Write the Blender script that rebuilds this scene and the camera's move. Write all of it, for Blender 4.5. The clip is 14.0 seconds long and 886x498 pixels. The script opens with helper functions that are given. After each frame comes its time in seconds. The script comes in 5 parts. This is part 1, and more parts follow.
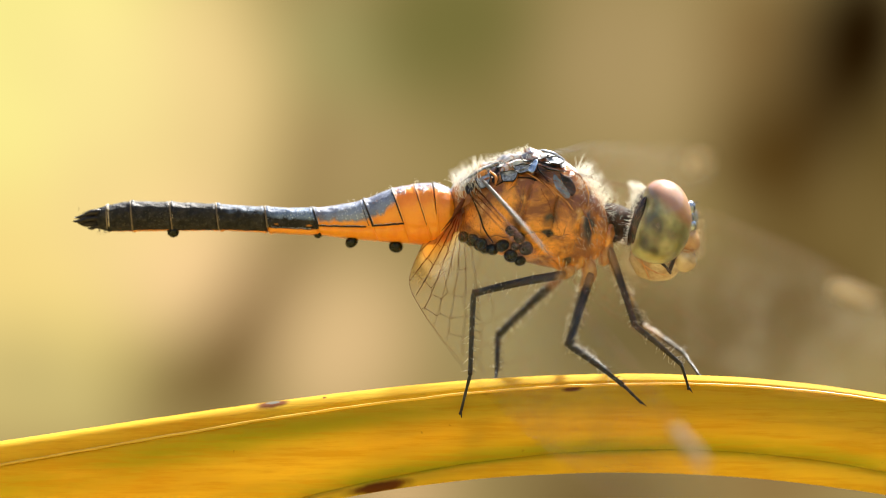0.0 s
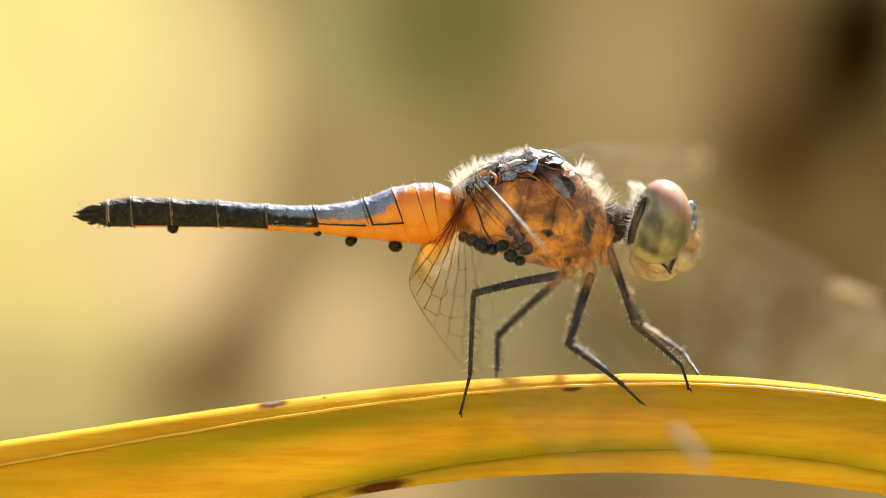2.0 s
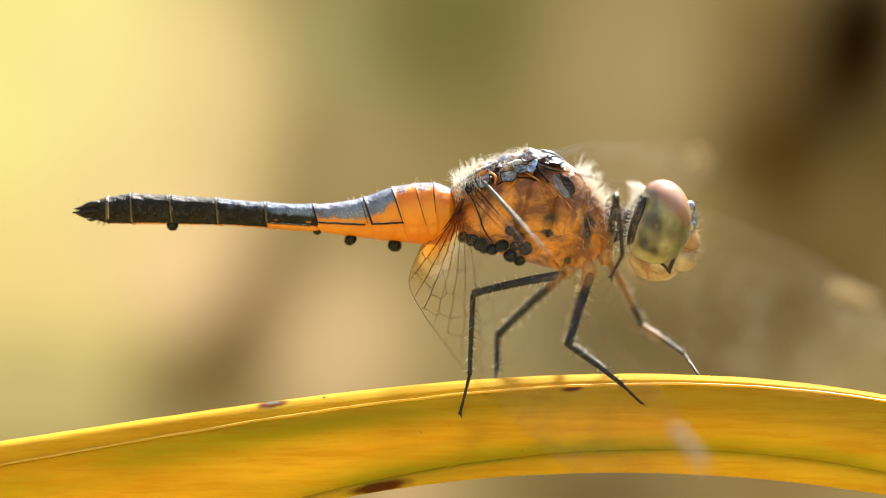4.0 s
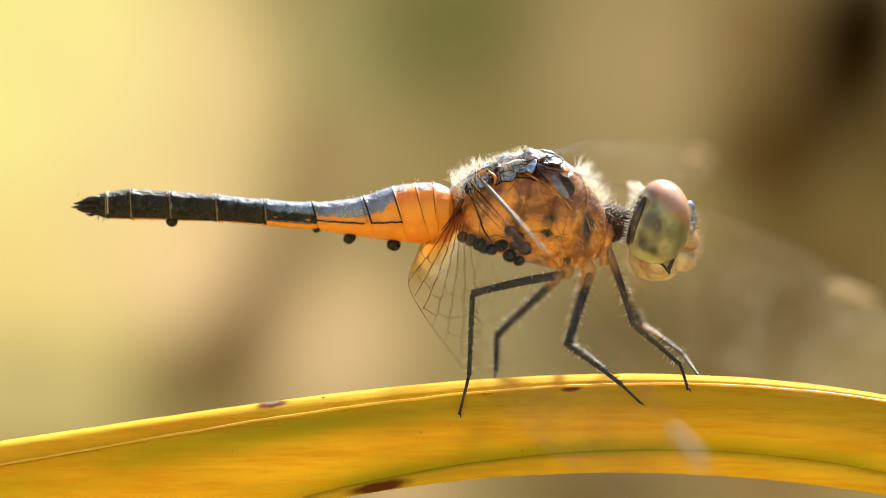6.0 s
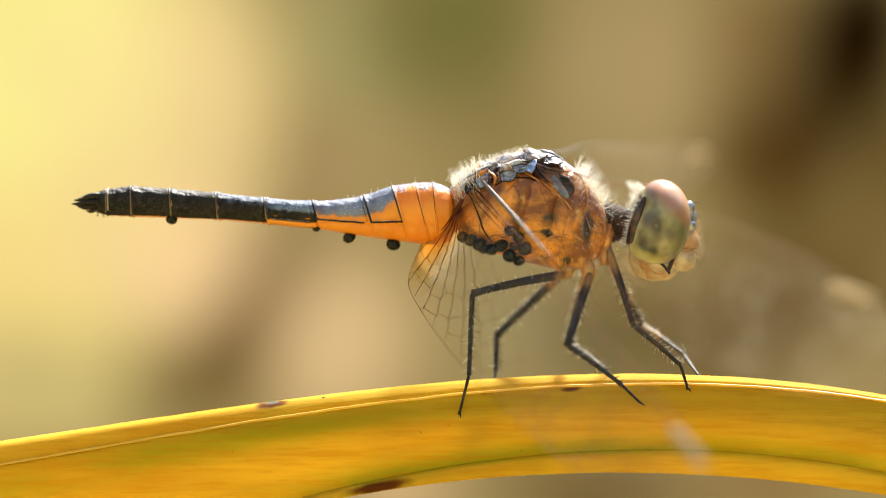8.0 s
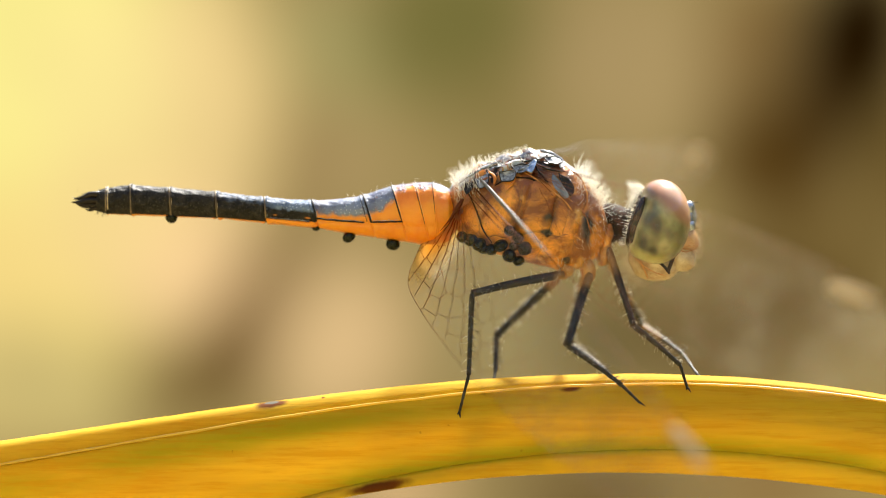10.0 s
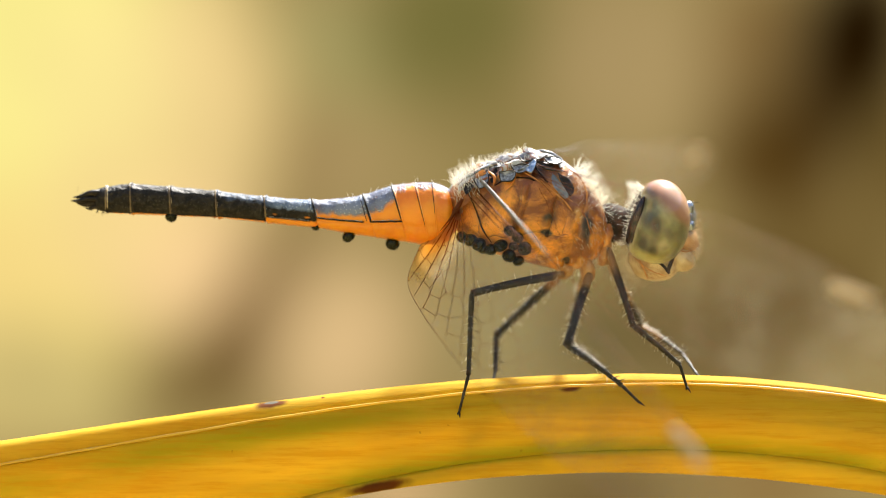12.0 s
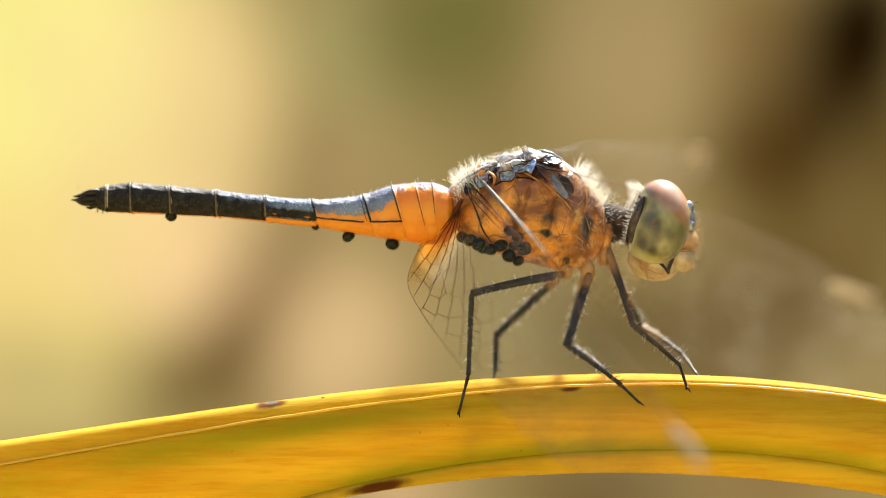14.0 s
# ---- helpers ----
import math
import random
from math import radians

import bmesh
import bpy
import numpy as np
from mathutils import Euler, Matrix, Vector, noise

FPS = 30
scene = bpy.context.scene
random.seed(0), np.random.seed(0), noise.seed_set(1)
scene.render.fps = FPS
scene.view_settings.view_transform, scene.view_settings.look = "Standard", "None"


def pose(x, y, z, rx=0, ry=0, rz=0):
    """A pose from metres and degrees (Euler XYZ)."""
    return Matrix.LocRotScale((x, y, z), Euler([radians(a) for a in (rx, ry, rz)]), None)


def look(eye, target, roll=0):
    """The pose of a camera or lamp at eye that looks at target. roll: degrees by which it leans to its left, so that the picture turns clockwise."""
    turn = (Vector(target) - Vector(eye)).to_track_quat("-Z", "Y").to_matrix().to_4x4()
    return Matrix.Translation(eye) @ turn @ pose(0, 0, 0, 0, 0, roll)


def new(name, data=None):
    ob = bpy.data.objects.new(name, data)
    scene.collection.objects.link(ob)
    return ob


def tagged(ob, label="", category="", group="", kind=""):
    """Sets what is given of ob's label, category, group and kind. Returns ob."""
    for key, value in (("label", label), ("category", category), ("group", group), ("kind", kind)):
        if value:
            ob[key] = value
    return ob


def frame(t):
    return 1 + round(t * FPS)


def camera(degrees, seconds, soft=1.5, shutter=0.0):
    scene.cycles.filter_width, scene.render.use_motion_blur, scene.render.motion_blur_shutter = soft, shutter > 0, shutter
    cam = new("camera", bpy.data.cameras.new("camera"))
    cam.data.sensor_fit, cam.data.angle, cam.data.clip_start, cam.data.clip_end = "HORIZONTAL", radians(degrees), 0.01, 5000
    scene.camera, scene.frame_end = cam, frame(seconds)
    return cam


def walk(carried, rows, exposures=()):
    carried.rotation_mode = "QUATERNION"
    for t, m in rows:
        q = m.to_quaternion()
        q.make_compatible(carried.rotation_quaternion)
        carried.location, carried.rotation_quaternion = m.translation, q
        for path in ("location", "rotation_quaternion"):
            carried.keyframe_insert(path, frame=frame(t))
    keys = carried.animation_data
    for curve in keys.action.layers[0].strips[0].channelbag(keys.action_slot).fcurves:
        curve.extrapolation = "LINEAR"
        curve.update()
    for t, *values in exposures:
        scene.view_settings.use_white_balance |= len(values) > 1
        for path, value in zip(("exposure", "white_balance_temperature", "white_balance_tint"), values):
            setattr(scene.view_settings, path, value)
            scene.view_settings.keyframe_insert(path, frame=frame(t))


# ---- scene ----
from mathutils import geometry

# Everything below is laid out in millimetres round the middle of the perch
# (x along the insect, y away from the viewer, z up) and scaled to metres when it is linked.
MM = 0.001
H = 350.0                     # height of the layout's origin above the ground, mm

cam = camera(8.8, 14.0, soft=0.5, shutter=0.5)
# the camera creeps a tenth of a millimetre sideways: seconds, mm
DRIFT = [(0.0, 0.0), (3.0, 0.008), (5.5, 0.045), (8.0, 0.055), (11.0, 0.078), (14.0, 0.088)]
STOPS = 1.95                  # the exposure, the same all along
walk(cam, [(t, look((d * MM, -0.3, H * MM), (d * MM, 0, H * MM))) for t, d in DRIFT], [(0.0, STOPS), (14.0, STOPS)])
cam.data.dof.use_dof = True
cam.data.dof.focus_distance = 0.2982
cam.data.dof.aperture_fstop = 12.5

# ---- light ----
SUN_DIR = Vector((0.22, 0.56, 0.79)).normalized()
world = bpy.data.worlds.new("sky")
scene.world = world
world.use_nodes = True
wn, wl = world.node_tree.nodes, world.node_tree.links
sky = wn.new("ShaderNodeTexSky")
sky.sky_type = "NISHITA"
sky.sun_disc = False
sky.sun_elevation = math.asin(SUN_DIR.z)
sky.sun_rotation = math.atan2(SUN_DIR.x, SUN_DIR.y)
wl.new(sky.outputs[0], wn["Background"].inputs[0])
wn["Background"].inputs[1].default_value = 0.07
sun = new("sun", bpy.data.lights.new("sun", "SUN"))
sun.data.energy = 4.8
sun.data.angle = radians(7)
sun.data.color = (1.0, 0.95, 0.86)
sun.matrix_world = look(SUN_DIR * 3, (0, 0, 0))


# ---- materials ----
class Mat:
    """A node material with short calls for its nodes."""

    def __init__(self, name):
        self.m = bpy.data.materials.new(name)
        self.m.use_nodes = True
        self.n, self.l = self.m.node_tree.nodes, self.m.node_tree.links
        self.b = self.n["Principled BSDF"]
        self.out = self.n["Material Output"]

    def put(self, sock, v):
        if isinstance(v, bpy.types.NodeSocket):
            self.l.new(v, sock)
        elif isinstance(v, (tuple, list)) and len(v) == 3 and sock.type == "RGBA":
            sock.default_value = (*v, 1)
        else:
            sock.default_value = v

    def set(self, **kw):
        for k, v in kw.items():
            self.put(self.b.inputs[k.replace("_", " ")], v)
        return self

    def coord(self, scale=(1, 1, 1)):
        t = self.n.new("ShaderNodeTexCoord")
        mp = self.n.new("ShaderNodeMapping")
        mp.inputs["Scale"].default_value = scale
        self.l.new(t.outputs["Object"], mp.inputs[0])
        return mp.outputs[0]

    def noise(self, scale, detail=4, rough=0.55, stretch=(1, 1, 1), dist=0.0):
        t = self.n.new("ShaderNodeTexNoise")
        self.l.new(self.coord(stretch), t.inputs["Vector"])
        t.inputs["Scale"].default_value = scale
        t.inputs["Detail"].default_value = detail
        t.inputs["Roughness"].default_value = rough
        t.inputs["Distortion"].default_value = dist
        return t.outputs[0]

    def cells(self, scale):
        t = self.n.new("ShaderNodeTexVoronoi")
        self.l.new(self.coord(), t.inputs["Vector"])
        t.inputs["Scale"].default_value = scale
        return t.outputs[0]

    def attr(self, name):
        t = self.n.new("ShaderNodeAttribute")
        t.attribute_name = name
        return t.outputs["Fac"]

    def ramp(self, v, lo, hi, a=0.0, b=1.0):
        t = self.n.new("ShaderNodeMapRange")
        t.interpolation_type = "SMOOTHSTEP"
        self.l.new(v, t.inputs[0])
        for k, x in zip((1, 2, 3, 4), (lo, hi, a, b)):
            t.inputs[k].default_value = x
        return t.outputs[0]

    def calc(self, op, a, b=0.0):
        t = self.n.new("ShaderNodeMath")
        t.operation = op
        t.use_clamp = False
        self.put(t.inputs[0], a)
        self.put(t.inputs[1], b)
        return t.outputs[0]

    def mix(self, f, a, b, how="MIX"):
        t = self.n.new("ShaderNodeMix")
        t.data_type, t.blend_type = "RGBA", how
        self.put(t.inputs[0], f)
        self.put(t.inputs[6], a)
        self.put(t.inputs[7], b)
        return t.outputs[2]

    def bump(self, h, dist, strength=0.6):
        t = self.n.new("ShaderNodeBump")
        t.inputs["Strength"].default_value = strength
        t.inputs["Distance"].default_value = dist
        self.l.new(h, t.inputs["Height"])
        self.l.new(t.outputs[0], self.b.inputs["Normal"])
        return self

    def glow_through(self, amount, col):
        """Lets light through from behind, as thin leaf, hair or cuticle does."""
        tr = self.n.new("ShaderNodeBsdfTranslucent")
        self.put(tr.inputs[0], col)
        mx = self.n.new("ShaderNodeMixShader")
        mx.inputs[0].default_value = amount
        self.l.new(self.b.outputs[0], mx.inputs[1])
        self.l.new(tr.outputs[0], mx.inputs[2])
        self.l.new(mx.outputs[0], self.out.inputs[0])
        return self


def mat_abdomen():
    s = Mat("abdomen_cuticle")
    grain = s.noise(2600, 5, 0.65)
    blot = s.noise(420, 3)
    speck = s.ramp(s.noise(9500, 2), 0.58, 0.70)
    dark = s.ramp(s.calc("ADD", s.attr("dark"), s.calc("MULTIPLY", s.calc("SUBTRACT", blot, 0.5), 0.7)), 0.38, 0.62)
    bloom = s.ramp(s.calc("ADD", s.attr("bloom"), s.calc("MULTIPLY", s.calc("SUBTRACT", grain, 0.5), 1.3)), 0.34, 0.92)
    amber = s.mix(s.ramp(s.noise(480, 5, 0.62, dist=0.5), 0.36, 0.66), (0.88, 0.26, 0.012), (0.98, 0.38, 0.022))
    base = s.mix(dark, amber, s.mix(s.ramp(grain, 0.35, 0.68), (0.004, 0.0035, 0.003), (0.034, 0.030, 0.024)))
    powder = s.mix(s.ramp(s.noise(700, 4, 0.6), 0.35, 0.65), (0.10, 0.15, 0.25), (0.23, 0.32, 0.47))
    dots = s.ramp(s.cells(7600), 0.16, 0.34, 1.0, 0.0)
    base = s.mix(s.calc("MULTIPLY", bloom, 0.95), base, powder)
    base = s.mix(s.calc("MULTIPLY", dots, s.calc("MULTIPLY", bloom, s.ramp(s.noise(900, 2), 0.42, 0.6, 0.1, 0.8))), base, (0.74, 0.84, 0.97))
    base = s.mix(s.calc("MULTIPLY", speck, s.calc("MULTIPLY", dark, 0.16)), base, (0.34, 0.31, 0.26))
    s.set(Base_Color=base, Roughness=s.mix(dark, s.ramp(bloom, 0, 1, 0.30, 0.52), s.ramp(s.noise(900, 3), 0.35, 0.65, 0.52, 0.66)), Specular_IOR_Level=s.ramp(dark, 0, 1, 0.5, 0.32), Coat_Weight=s.ramp(dark, 0, 1, 0.25, 0.05), Coat_Roughness=0.15,
          Subsurface_Weight=s.ramp(s.calc("ADD", bloom, dark), 0.0, 0.6, 0.10, 0.0), Subsurface_Radius=(1.0, 0.45, 0.15), Subsurface_Scale=0.0008)
    s.bump(s.calc("MULTIPLY", s.calc("ADD", s.noise(1500, 4, 0.6, (0.7, 1, 1)), s.calc("ADD", s.calc("MULTIPLY", grain, 0.5), s.calc("MULTIPLY", dots, 0.25))),
                  s.ramp(s.calc("ADD", dark, s.calc("MULTIPLY", bloom, 0.5)), 0.0, 1.0, 0.15, 1.0)), 0.00022, 0.9)
    return s.glow_through(0.22, s.mix(s.ramp(s.calc("ADD", bloom, dark), 0.3, 0.95), (0.98, 0.36, 0.03), (0.0, 0.0, 0.0))).m


def mat_thorax():
    s = Mat("thorax_cuticle")
    blot = s.noise(520, 5, 0.6, dist=0.6)
    fine = s.noise(3200, 4, 0.65)
    dark = s.ramp(s.calc("ADD", s.attr("dark"), s.calc("MULTIPLY", s.calc("SUBTRACT", blot, 0.5), 0.9)), 0.22, 0.80)
    bloom = s.ramp(s.calc("ADD", s.attr("bloom"), s.calc("MULTIPLY", s.calc("SUBTRACT", fine, 0.5), 0.8)), 0.3, 0.8)
    amber = s.mix(s.ramp(blot, 0.40, 0.66), (0.20, 0.056, 0.007), (0.90, 0.36, 0.040))
    amber = s.mix(s.ramp(s.noise(900, 3), 0.58, 0.72, 0.0, 0.6), amber, (0.85, 0.50, 0.16))
    amber = s.mix(s.ramp(fine, 0.55, 0.7, 0, 0.35), amber, (0.16, 0.05, 0.01))
    base = s.mix(dark, amber, (0.018, 0.017, 0.02))
    base = s.mix(s.calc("MULTIPLY", bloom, 0.9), base, s.mix(s.ramp(s.noise(1700, 3), 0.35, 0.65), (0.10, 0.13, 0.18), (0.62, 0.67, 0.74)))
    s.set(Base_Color=base, Roughness=0.36, Coat_Weight=0.3, Coat_Roughness=0.14, Subsurface_Weight=0.2,
          Subsurface_Radius=(1.0, 0.4, 0.1), Subsurface_Scale=0.0006)
    s.bump(s.calc("ADD", s.calc("MULTIPLY", blot, 2.0), fine), 0.00012, 0.8)
    return s.m


def mat_plain(name, a, b, scale=1500, rough=0.45, coat=0.1, bump=0.00002, through_col=None, amount=0.2, metal=0.0, spec=0.5):
    s = Mat(name)
    n = s.noise(scale, 4, 0.6)
    s.set(Base_Color=s.mix(s.ramp(n, 0.3, 0.7), a, b), Roughness=rough, Coat_Weight=coat, Coat_Roughness=0.25, Metallic=metal, Specular_IOR_Level=spec)
    s.bump(n, bump)
    if through_col:
        s.glow_through(amount, through_col)
    return s.m


def mat_leg():
    s = Mat("leg_cuticle")
    n = s.noise(2600, 4, 0.6)
    # paler dusty patches along the leg
    dust_and_glint = s.ramp(s.noise(800, 4, 0.65), 0.50, 0.72, 0.0, 0.4)
    base = s.mix(n, (0.005, 0.005, 0.005), (0.024, 0.023, 0.022))
    base = s.mix(dust_and_glint, base, (0.12, 0.115, 0.10))
    rust = s.calc("ADD", s.attr("amber"), s.calc("MULTIPLY", s.calc("SUBTRACT", s.noise(1100, 3), 0.5), 0.8))
    base = s.mix(s.ramp(rust, 0.25, 0.75), base, s.mix(n, (0.20, 0.09, 0.030), (0.29, 0.19, 0.09)))
    s.set(Base_Color=base, Roughness=0.46, Specular_IOR_Level=0.28)
    return s.bump(n, 0.00002).m


def mat_eye():
    s = Mat("compound_eye")
    t = s.n.new("ShaderNodeTexCoord")
    sep = s.n.new("ShaderNodeSeparateXYZ")
    s.l.new(t.outputs["Object"], sep.inputs[0])
    z = s.calc("ADD", s.calc("ADD", sep.outputs[2], s.calc("MULTIPLY", sep.outputs[0], 0.9)), s.calc("MULTIPLY", s.calc("SUBTRACT", s.noise(500, 2), 0.5), 0.0007))
    low = s.mix(s.ramp(s.noise(700, 3), 0.35, 0.7), (0.14, 0.145, 0.045), (0.42, 0.40, 0.18))
    top = s.mix(s.ramp(z, 0.0008, 0.0022), (0.36, 0.13, 0.055), (0.50, 0.30, 0.19))
    base = s.mix(s.ramp(z, 0.0006, 0.0016), low, top)
    base = s.mix(s.ramp(z, -0.0028, -0.0019, 1.0, 0.0), base, (0.44, 0.43, 0.19))
    base = s.mix(s.ramp(s.calc("ADD", s.attr("dark"), s.calc("MULTIPLY", s.calc("SUBTRACT", s.noise(900, 3), 0.5), 0.35)), 0.05, 0.70), base, (0.012, 0.015, 0.009))
    base = s.mix(s.attr("pale"), base, (0.66, 0.62, 0.40))
    facets = s.cells(26000)
    s.set(Base_Color=base, Roughness=0.30, Specular_IOR_Level=0.1, Coat_Weight=1.0, Coat_Roughness=0.17, Coat_IOR=1.7, Subsurface_Weight=0.15,
          Subsurface_Radius=(1.0, 0.7, 0.3), Subsurface_Scale=0.0004)
    return s.bump(facets, 0.000008, 0.15).m


def mat_membrane(name, amber):
    s = Mat(name)
    tint = s.mix(s.ramp(s.attr("amber"), 0.3, 1.0), (0.985, 0.975, 0.95), s.mix(s.ramp(s.attr("amber"), 0.6, 1.0), amber, (0.95, 0.42, 0.05)))
    tr = s.n.new("ShaderNodeBsdfTransparent")
    s.put(tr.inputs[0], tint)
    gl = s.n.new("ShaderNodeBsdfGlossy")
    gl.inputs["Roughness"].default_value = 0.28
    gl.inputs["Color"].default_value = (0.9, 0.88, 0.82, 1)
    df = s.n.new("ShaderNodeBsdfTranslucent")
    s.put(df.inputs["Color"], s.mix(s.ramp(s.attr("amber"), 0.0, 0.5), (0.82, 0.75, 0.54), (0.85, 0.62, 0.26)))
    fr = s.n.new("ShaderNodeFresnel")
    fr.inputs["IOR"].default_value = 1.3
    bp = s.n.new("ShaderNodeBump")
    bp.inputs["Strength"].default_value = 0.5
    bp.inputs["Distance"].default_value = 0.0002
    s.l.new(s.noise(900, 3), bp.inputs["Height"])
    for nd in (gl, fr):
        s.l.new(bp.outputs[0], nd.inputs["Normal"])
    m1, m2 = s.n.new("ShaderNodeMixShader"), s.n.new("ShaderNodeMixShader")
    # noise patches in the veil paint in haze and glints of the membrane
    dust_and_glint = s.calc("ADD", s.ramp(s.noise(420, 4, 0.6), 0.38, 0.68, 0.35, 1.6), s.ramp(s.noise(1500, 3), 0.5, 0.7, 0.0, 0.6))
    s.put(m1.inputs[0], s.calc("ADD", s.calc("ADD", 0.002, s.calc("MULTIPLY", s.calc("MULTIPLY", s.attr("veil"), dust_and_glint), 0.020)), s.calc("MULTIPLY", s.attr("amber"), 0.30)))
    s.l.new(tr.outputs[0], m1.inputs[1])
    s.l.new(df.outputs[0], m1.inputs[2])
    s.l.new(s.calc("MULTIPLY", fr.outputs[0], 0.03), m2.inputs[0])
    s.l.new(m1.outputs[0], m2.inputs[1])
    s.l.new(gl.outputs[0], m2.inputs[2])
    s.l.new(m2.outputs[0], s.out.inputs[0])
    return s.m


def mat_leaf():
    s = Mat("yellow_leaf")
    fibre = s.noise(900, 5, 0.6, (0.035, 1, 1))
    fine = s.noise(3600, 4, 0.65, (0.07, 1, 1))
    patch = s.noise(130, 4, 0.6, (0.5, 1, 1))
    base = s.mix(s.ramp(fibre, 0.3, 0.7), (0.63, 0.42, 0.028), (0.77, 0.55, 0.042))
    base = s.mix(s.ramp(patch, 0.45, 0.75, 0.0, 0.6), base, (0.66, 0.40, 0.022))
    green = s.calc("MULTIPLY", s.attr("green"), s.ramp(s.noise(260, 5, 0.65, (0.25, 1, 1)), 0.25, 0.55))
    base = s.mix(green, base, (0.38, 0.35, 0.012))
    base = s.mix(s.ramp(fine, 0.44, 0.66, 0.0, 0.38), base, (0.55, 0.27, 0.008))
    base = s.mix(s.ramp(s.noise(2100, 2), 0.73, 0.79, 0.0, 0.35), base, (0.20, 0.08, 0.01))
    edge = s.calc("ADD", s.attr("spot"), s.calc("MULTIPLY", s.calc("SUBTRACT", s.noise(1500, 3), 0.5), 0.5))
    base = s.mix(s.ramp(edge, 0.2, 0.8), base, (0.16, 0.05, 0.008))
    core = s.calc("ADD", s.attr("pale"), s.calc("MULTIPLY", s.calc("SUBTRACT", s.noise(1800, 3), 0.5), 0.6))
    base = s.mix(s.ramp(core, 0.4, 0.65), base, (0.17, 0.165, 0.13))
    s.set(Base_Color=base, Roughness=0.7, Specular_IOR_Level=0.06)
    s.bump(s.calc("ADD", fibre, s.calc("MULTIPLY", fine, 0.6)), 0.00008, 0.6)
    return s.glow_through(0.44, s.mix(1.0, base, (1.2, 1.12, 1.0), "MULTIPLY")).m


def tone(c):
    """A display colour (0 to 255) as scene light."""
    return tuple((v / 255 / 12.92) if v < 10.3 else ((v / 255 + 0.055) / 1.055) ** 2.4 for v in c)


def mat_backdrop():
    """Glowing backdrop: sun and shade of blurred foliage painted on as soft patches."""
    s = Mat("painted_foliage")
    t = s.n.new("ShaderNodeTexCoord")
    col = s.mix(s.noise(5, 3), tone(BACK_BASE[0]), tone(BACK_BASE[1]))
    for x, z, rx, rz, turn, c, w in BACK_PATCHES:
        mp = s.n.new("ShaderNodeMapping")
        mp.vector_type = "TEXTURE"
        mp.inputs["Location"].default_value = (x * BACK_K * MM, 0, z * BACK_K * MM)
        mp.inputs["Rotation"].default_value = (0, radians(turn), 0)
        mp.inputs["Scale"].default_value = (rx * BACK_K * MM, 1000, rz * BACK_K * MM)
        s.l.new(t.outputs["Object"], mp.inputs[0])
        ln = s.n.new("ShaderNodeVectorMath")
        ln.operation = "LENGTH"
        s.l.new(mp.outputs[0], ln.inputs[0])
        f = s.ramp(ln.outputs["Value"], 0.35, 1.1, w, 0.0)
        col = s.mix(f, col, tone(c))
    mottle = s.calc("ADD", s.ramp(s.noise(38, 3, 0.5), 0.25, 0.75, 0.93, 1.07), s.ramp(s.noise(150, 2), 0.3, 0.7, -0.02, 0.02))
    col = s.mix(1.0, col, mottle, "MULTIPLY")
    # it glows by itself, so the painted tones show as given at this exposure
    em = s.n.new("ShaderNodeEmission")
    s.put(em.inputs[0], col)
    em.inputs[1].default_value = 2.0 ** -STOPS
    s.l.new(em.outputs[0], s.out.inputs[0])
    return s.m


def mat_bounce_wall():
    """Mottled yellow of the unseen wall that bounces warm fill light."""
    s = Mat("warm_bounce")
    n = s.noise(14, 6, 0.65)
    s.set(Base_Color=s.mix(s.ramp(n, 0.3, 0.7), (0.20, 0.17, 0.08), (0.46, 0.40, 0.20)), Roughness=0.8)
    return s.bump(n, 0.03).m


def mat_ground():
    s = Mat("leaf_litter")
    n = s.noise(30, 6, 0.65)
    s.set(Base_Color=s.mix(s.ramp(n, 0.3, 0.7), (0.13, 0.095, 0.035), (0.32, 0.25, 0.09)), Roughness=0.9)
    return s.bump(n, 0.02).m


# ---- building helpers ----
PIVOT = {}


def part(name, bm, mats, parent=None, label="", pivot=(0, 0, 0)):
    """Links a bmesh laid out in millimetres as one mesh object under parent, turning about pivot."""
    p = Vector(pivot)
    for v in bm.verts:
        v.co = (v.co - p) * MM
    bmesh.ops.recalc_face_normals(bm, faces=bm.faces)
    me = bpy.data.meshes.new(name)
    bm.to_mesh(me)
    bm.free()
    for f in me.polygons:
        f.use_smooth = True
    for m in (mats if isinstance(mats, (list, tuple)) else [mats]):
        me.materials.append(m)
    ob = new(name, me)
    PIVOT[ob] = p
    if parent is None:
        ob.location = (p + Vector((0, 0, H))) * MM
    else:
        ob.parent = parent
        ob.location = (p - PIVOT[parent]) * MM
    return tagged(ob, label)


def thing(name, pivot, label, category, group=""):
    ob = new(name)
    ob.empty_display_size = 0.002
    PIVOT[ob] = Vector(pivot)
    ob.location = (PIVOT[ob] + Vector((0, 0, H))) * MM
    return tagged(ob, label, category, group)


def loft(bm, rings, closed=True, caps=True):
    """Skins a list of rings of equal length."""
    vs = [[bm.verts.new(p) for p in r] for r in rings]
    n = len(rings[0])
    for a, b in zip(vs, vs[1:]):
        for i in range(n if closed else n - 1):
            j = (i + 1) % n
            bm.faces.new((a[i], a[j], b[j], b[i]))
    if caps and closed:
        bm.faces.new(vs[0][::-1])
        bm.faces.new(vs[-1])
    return vs


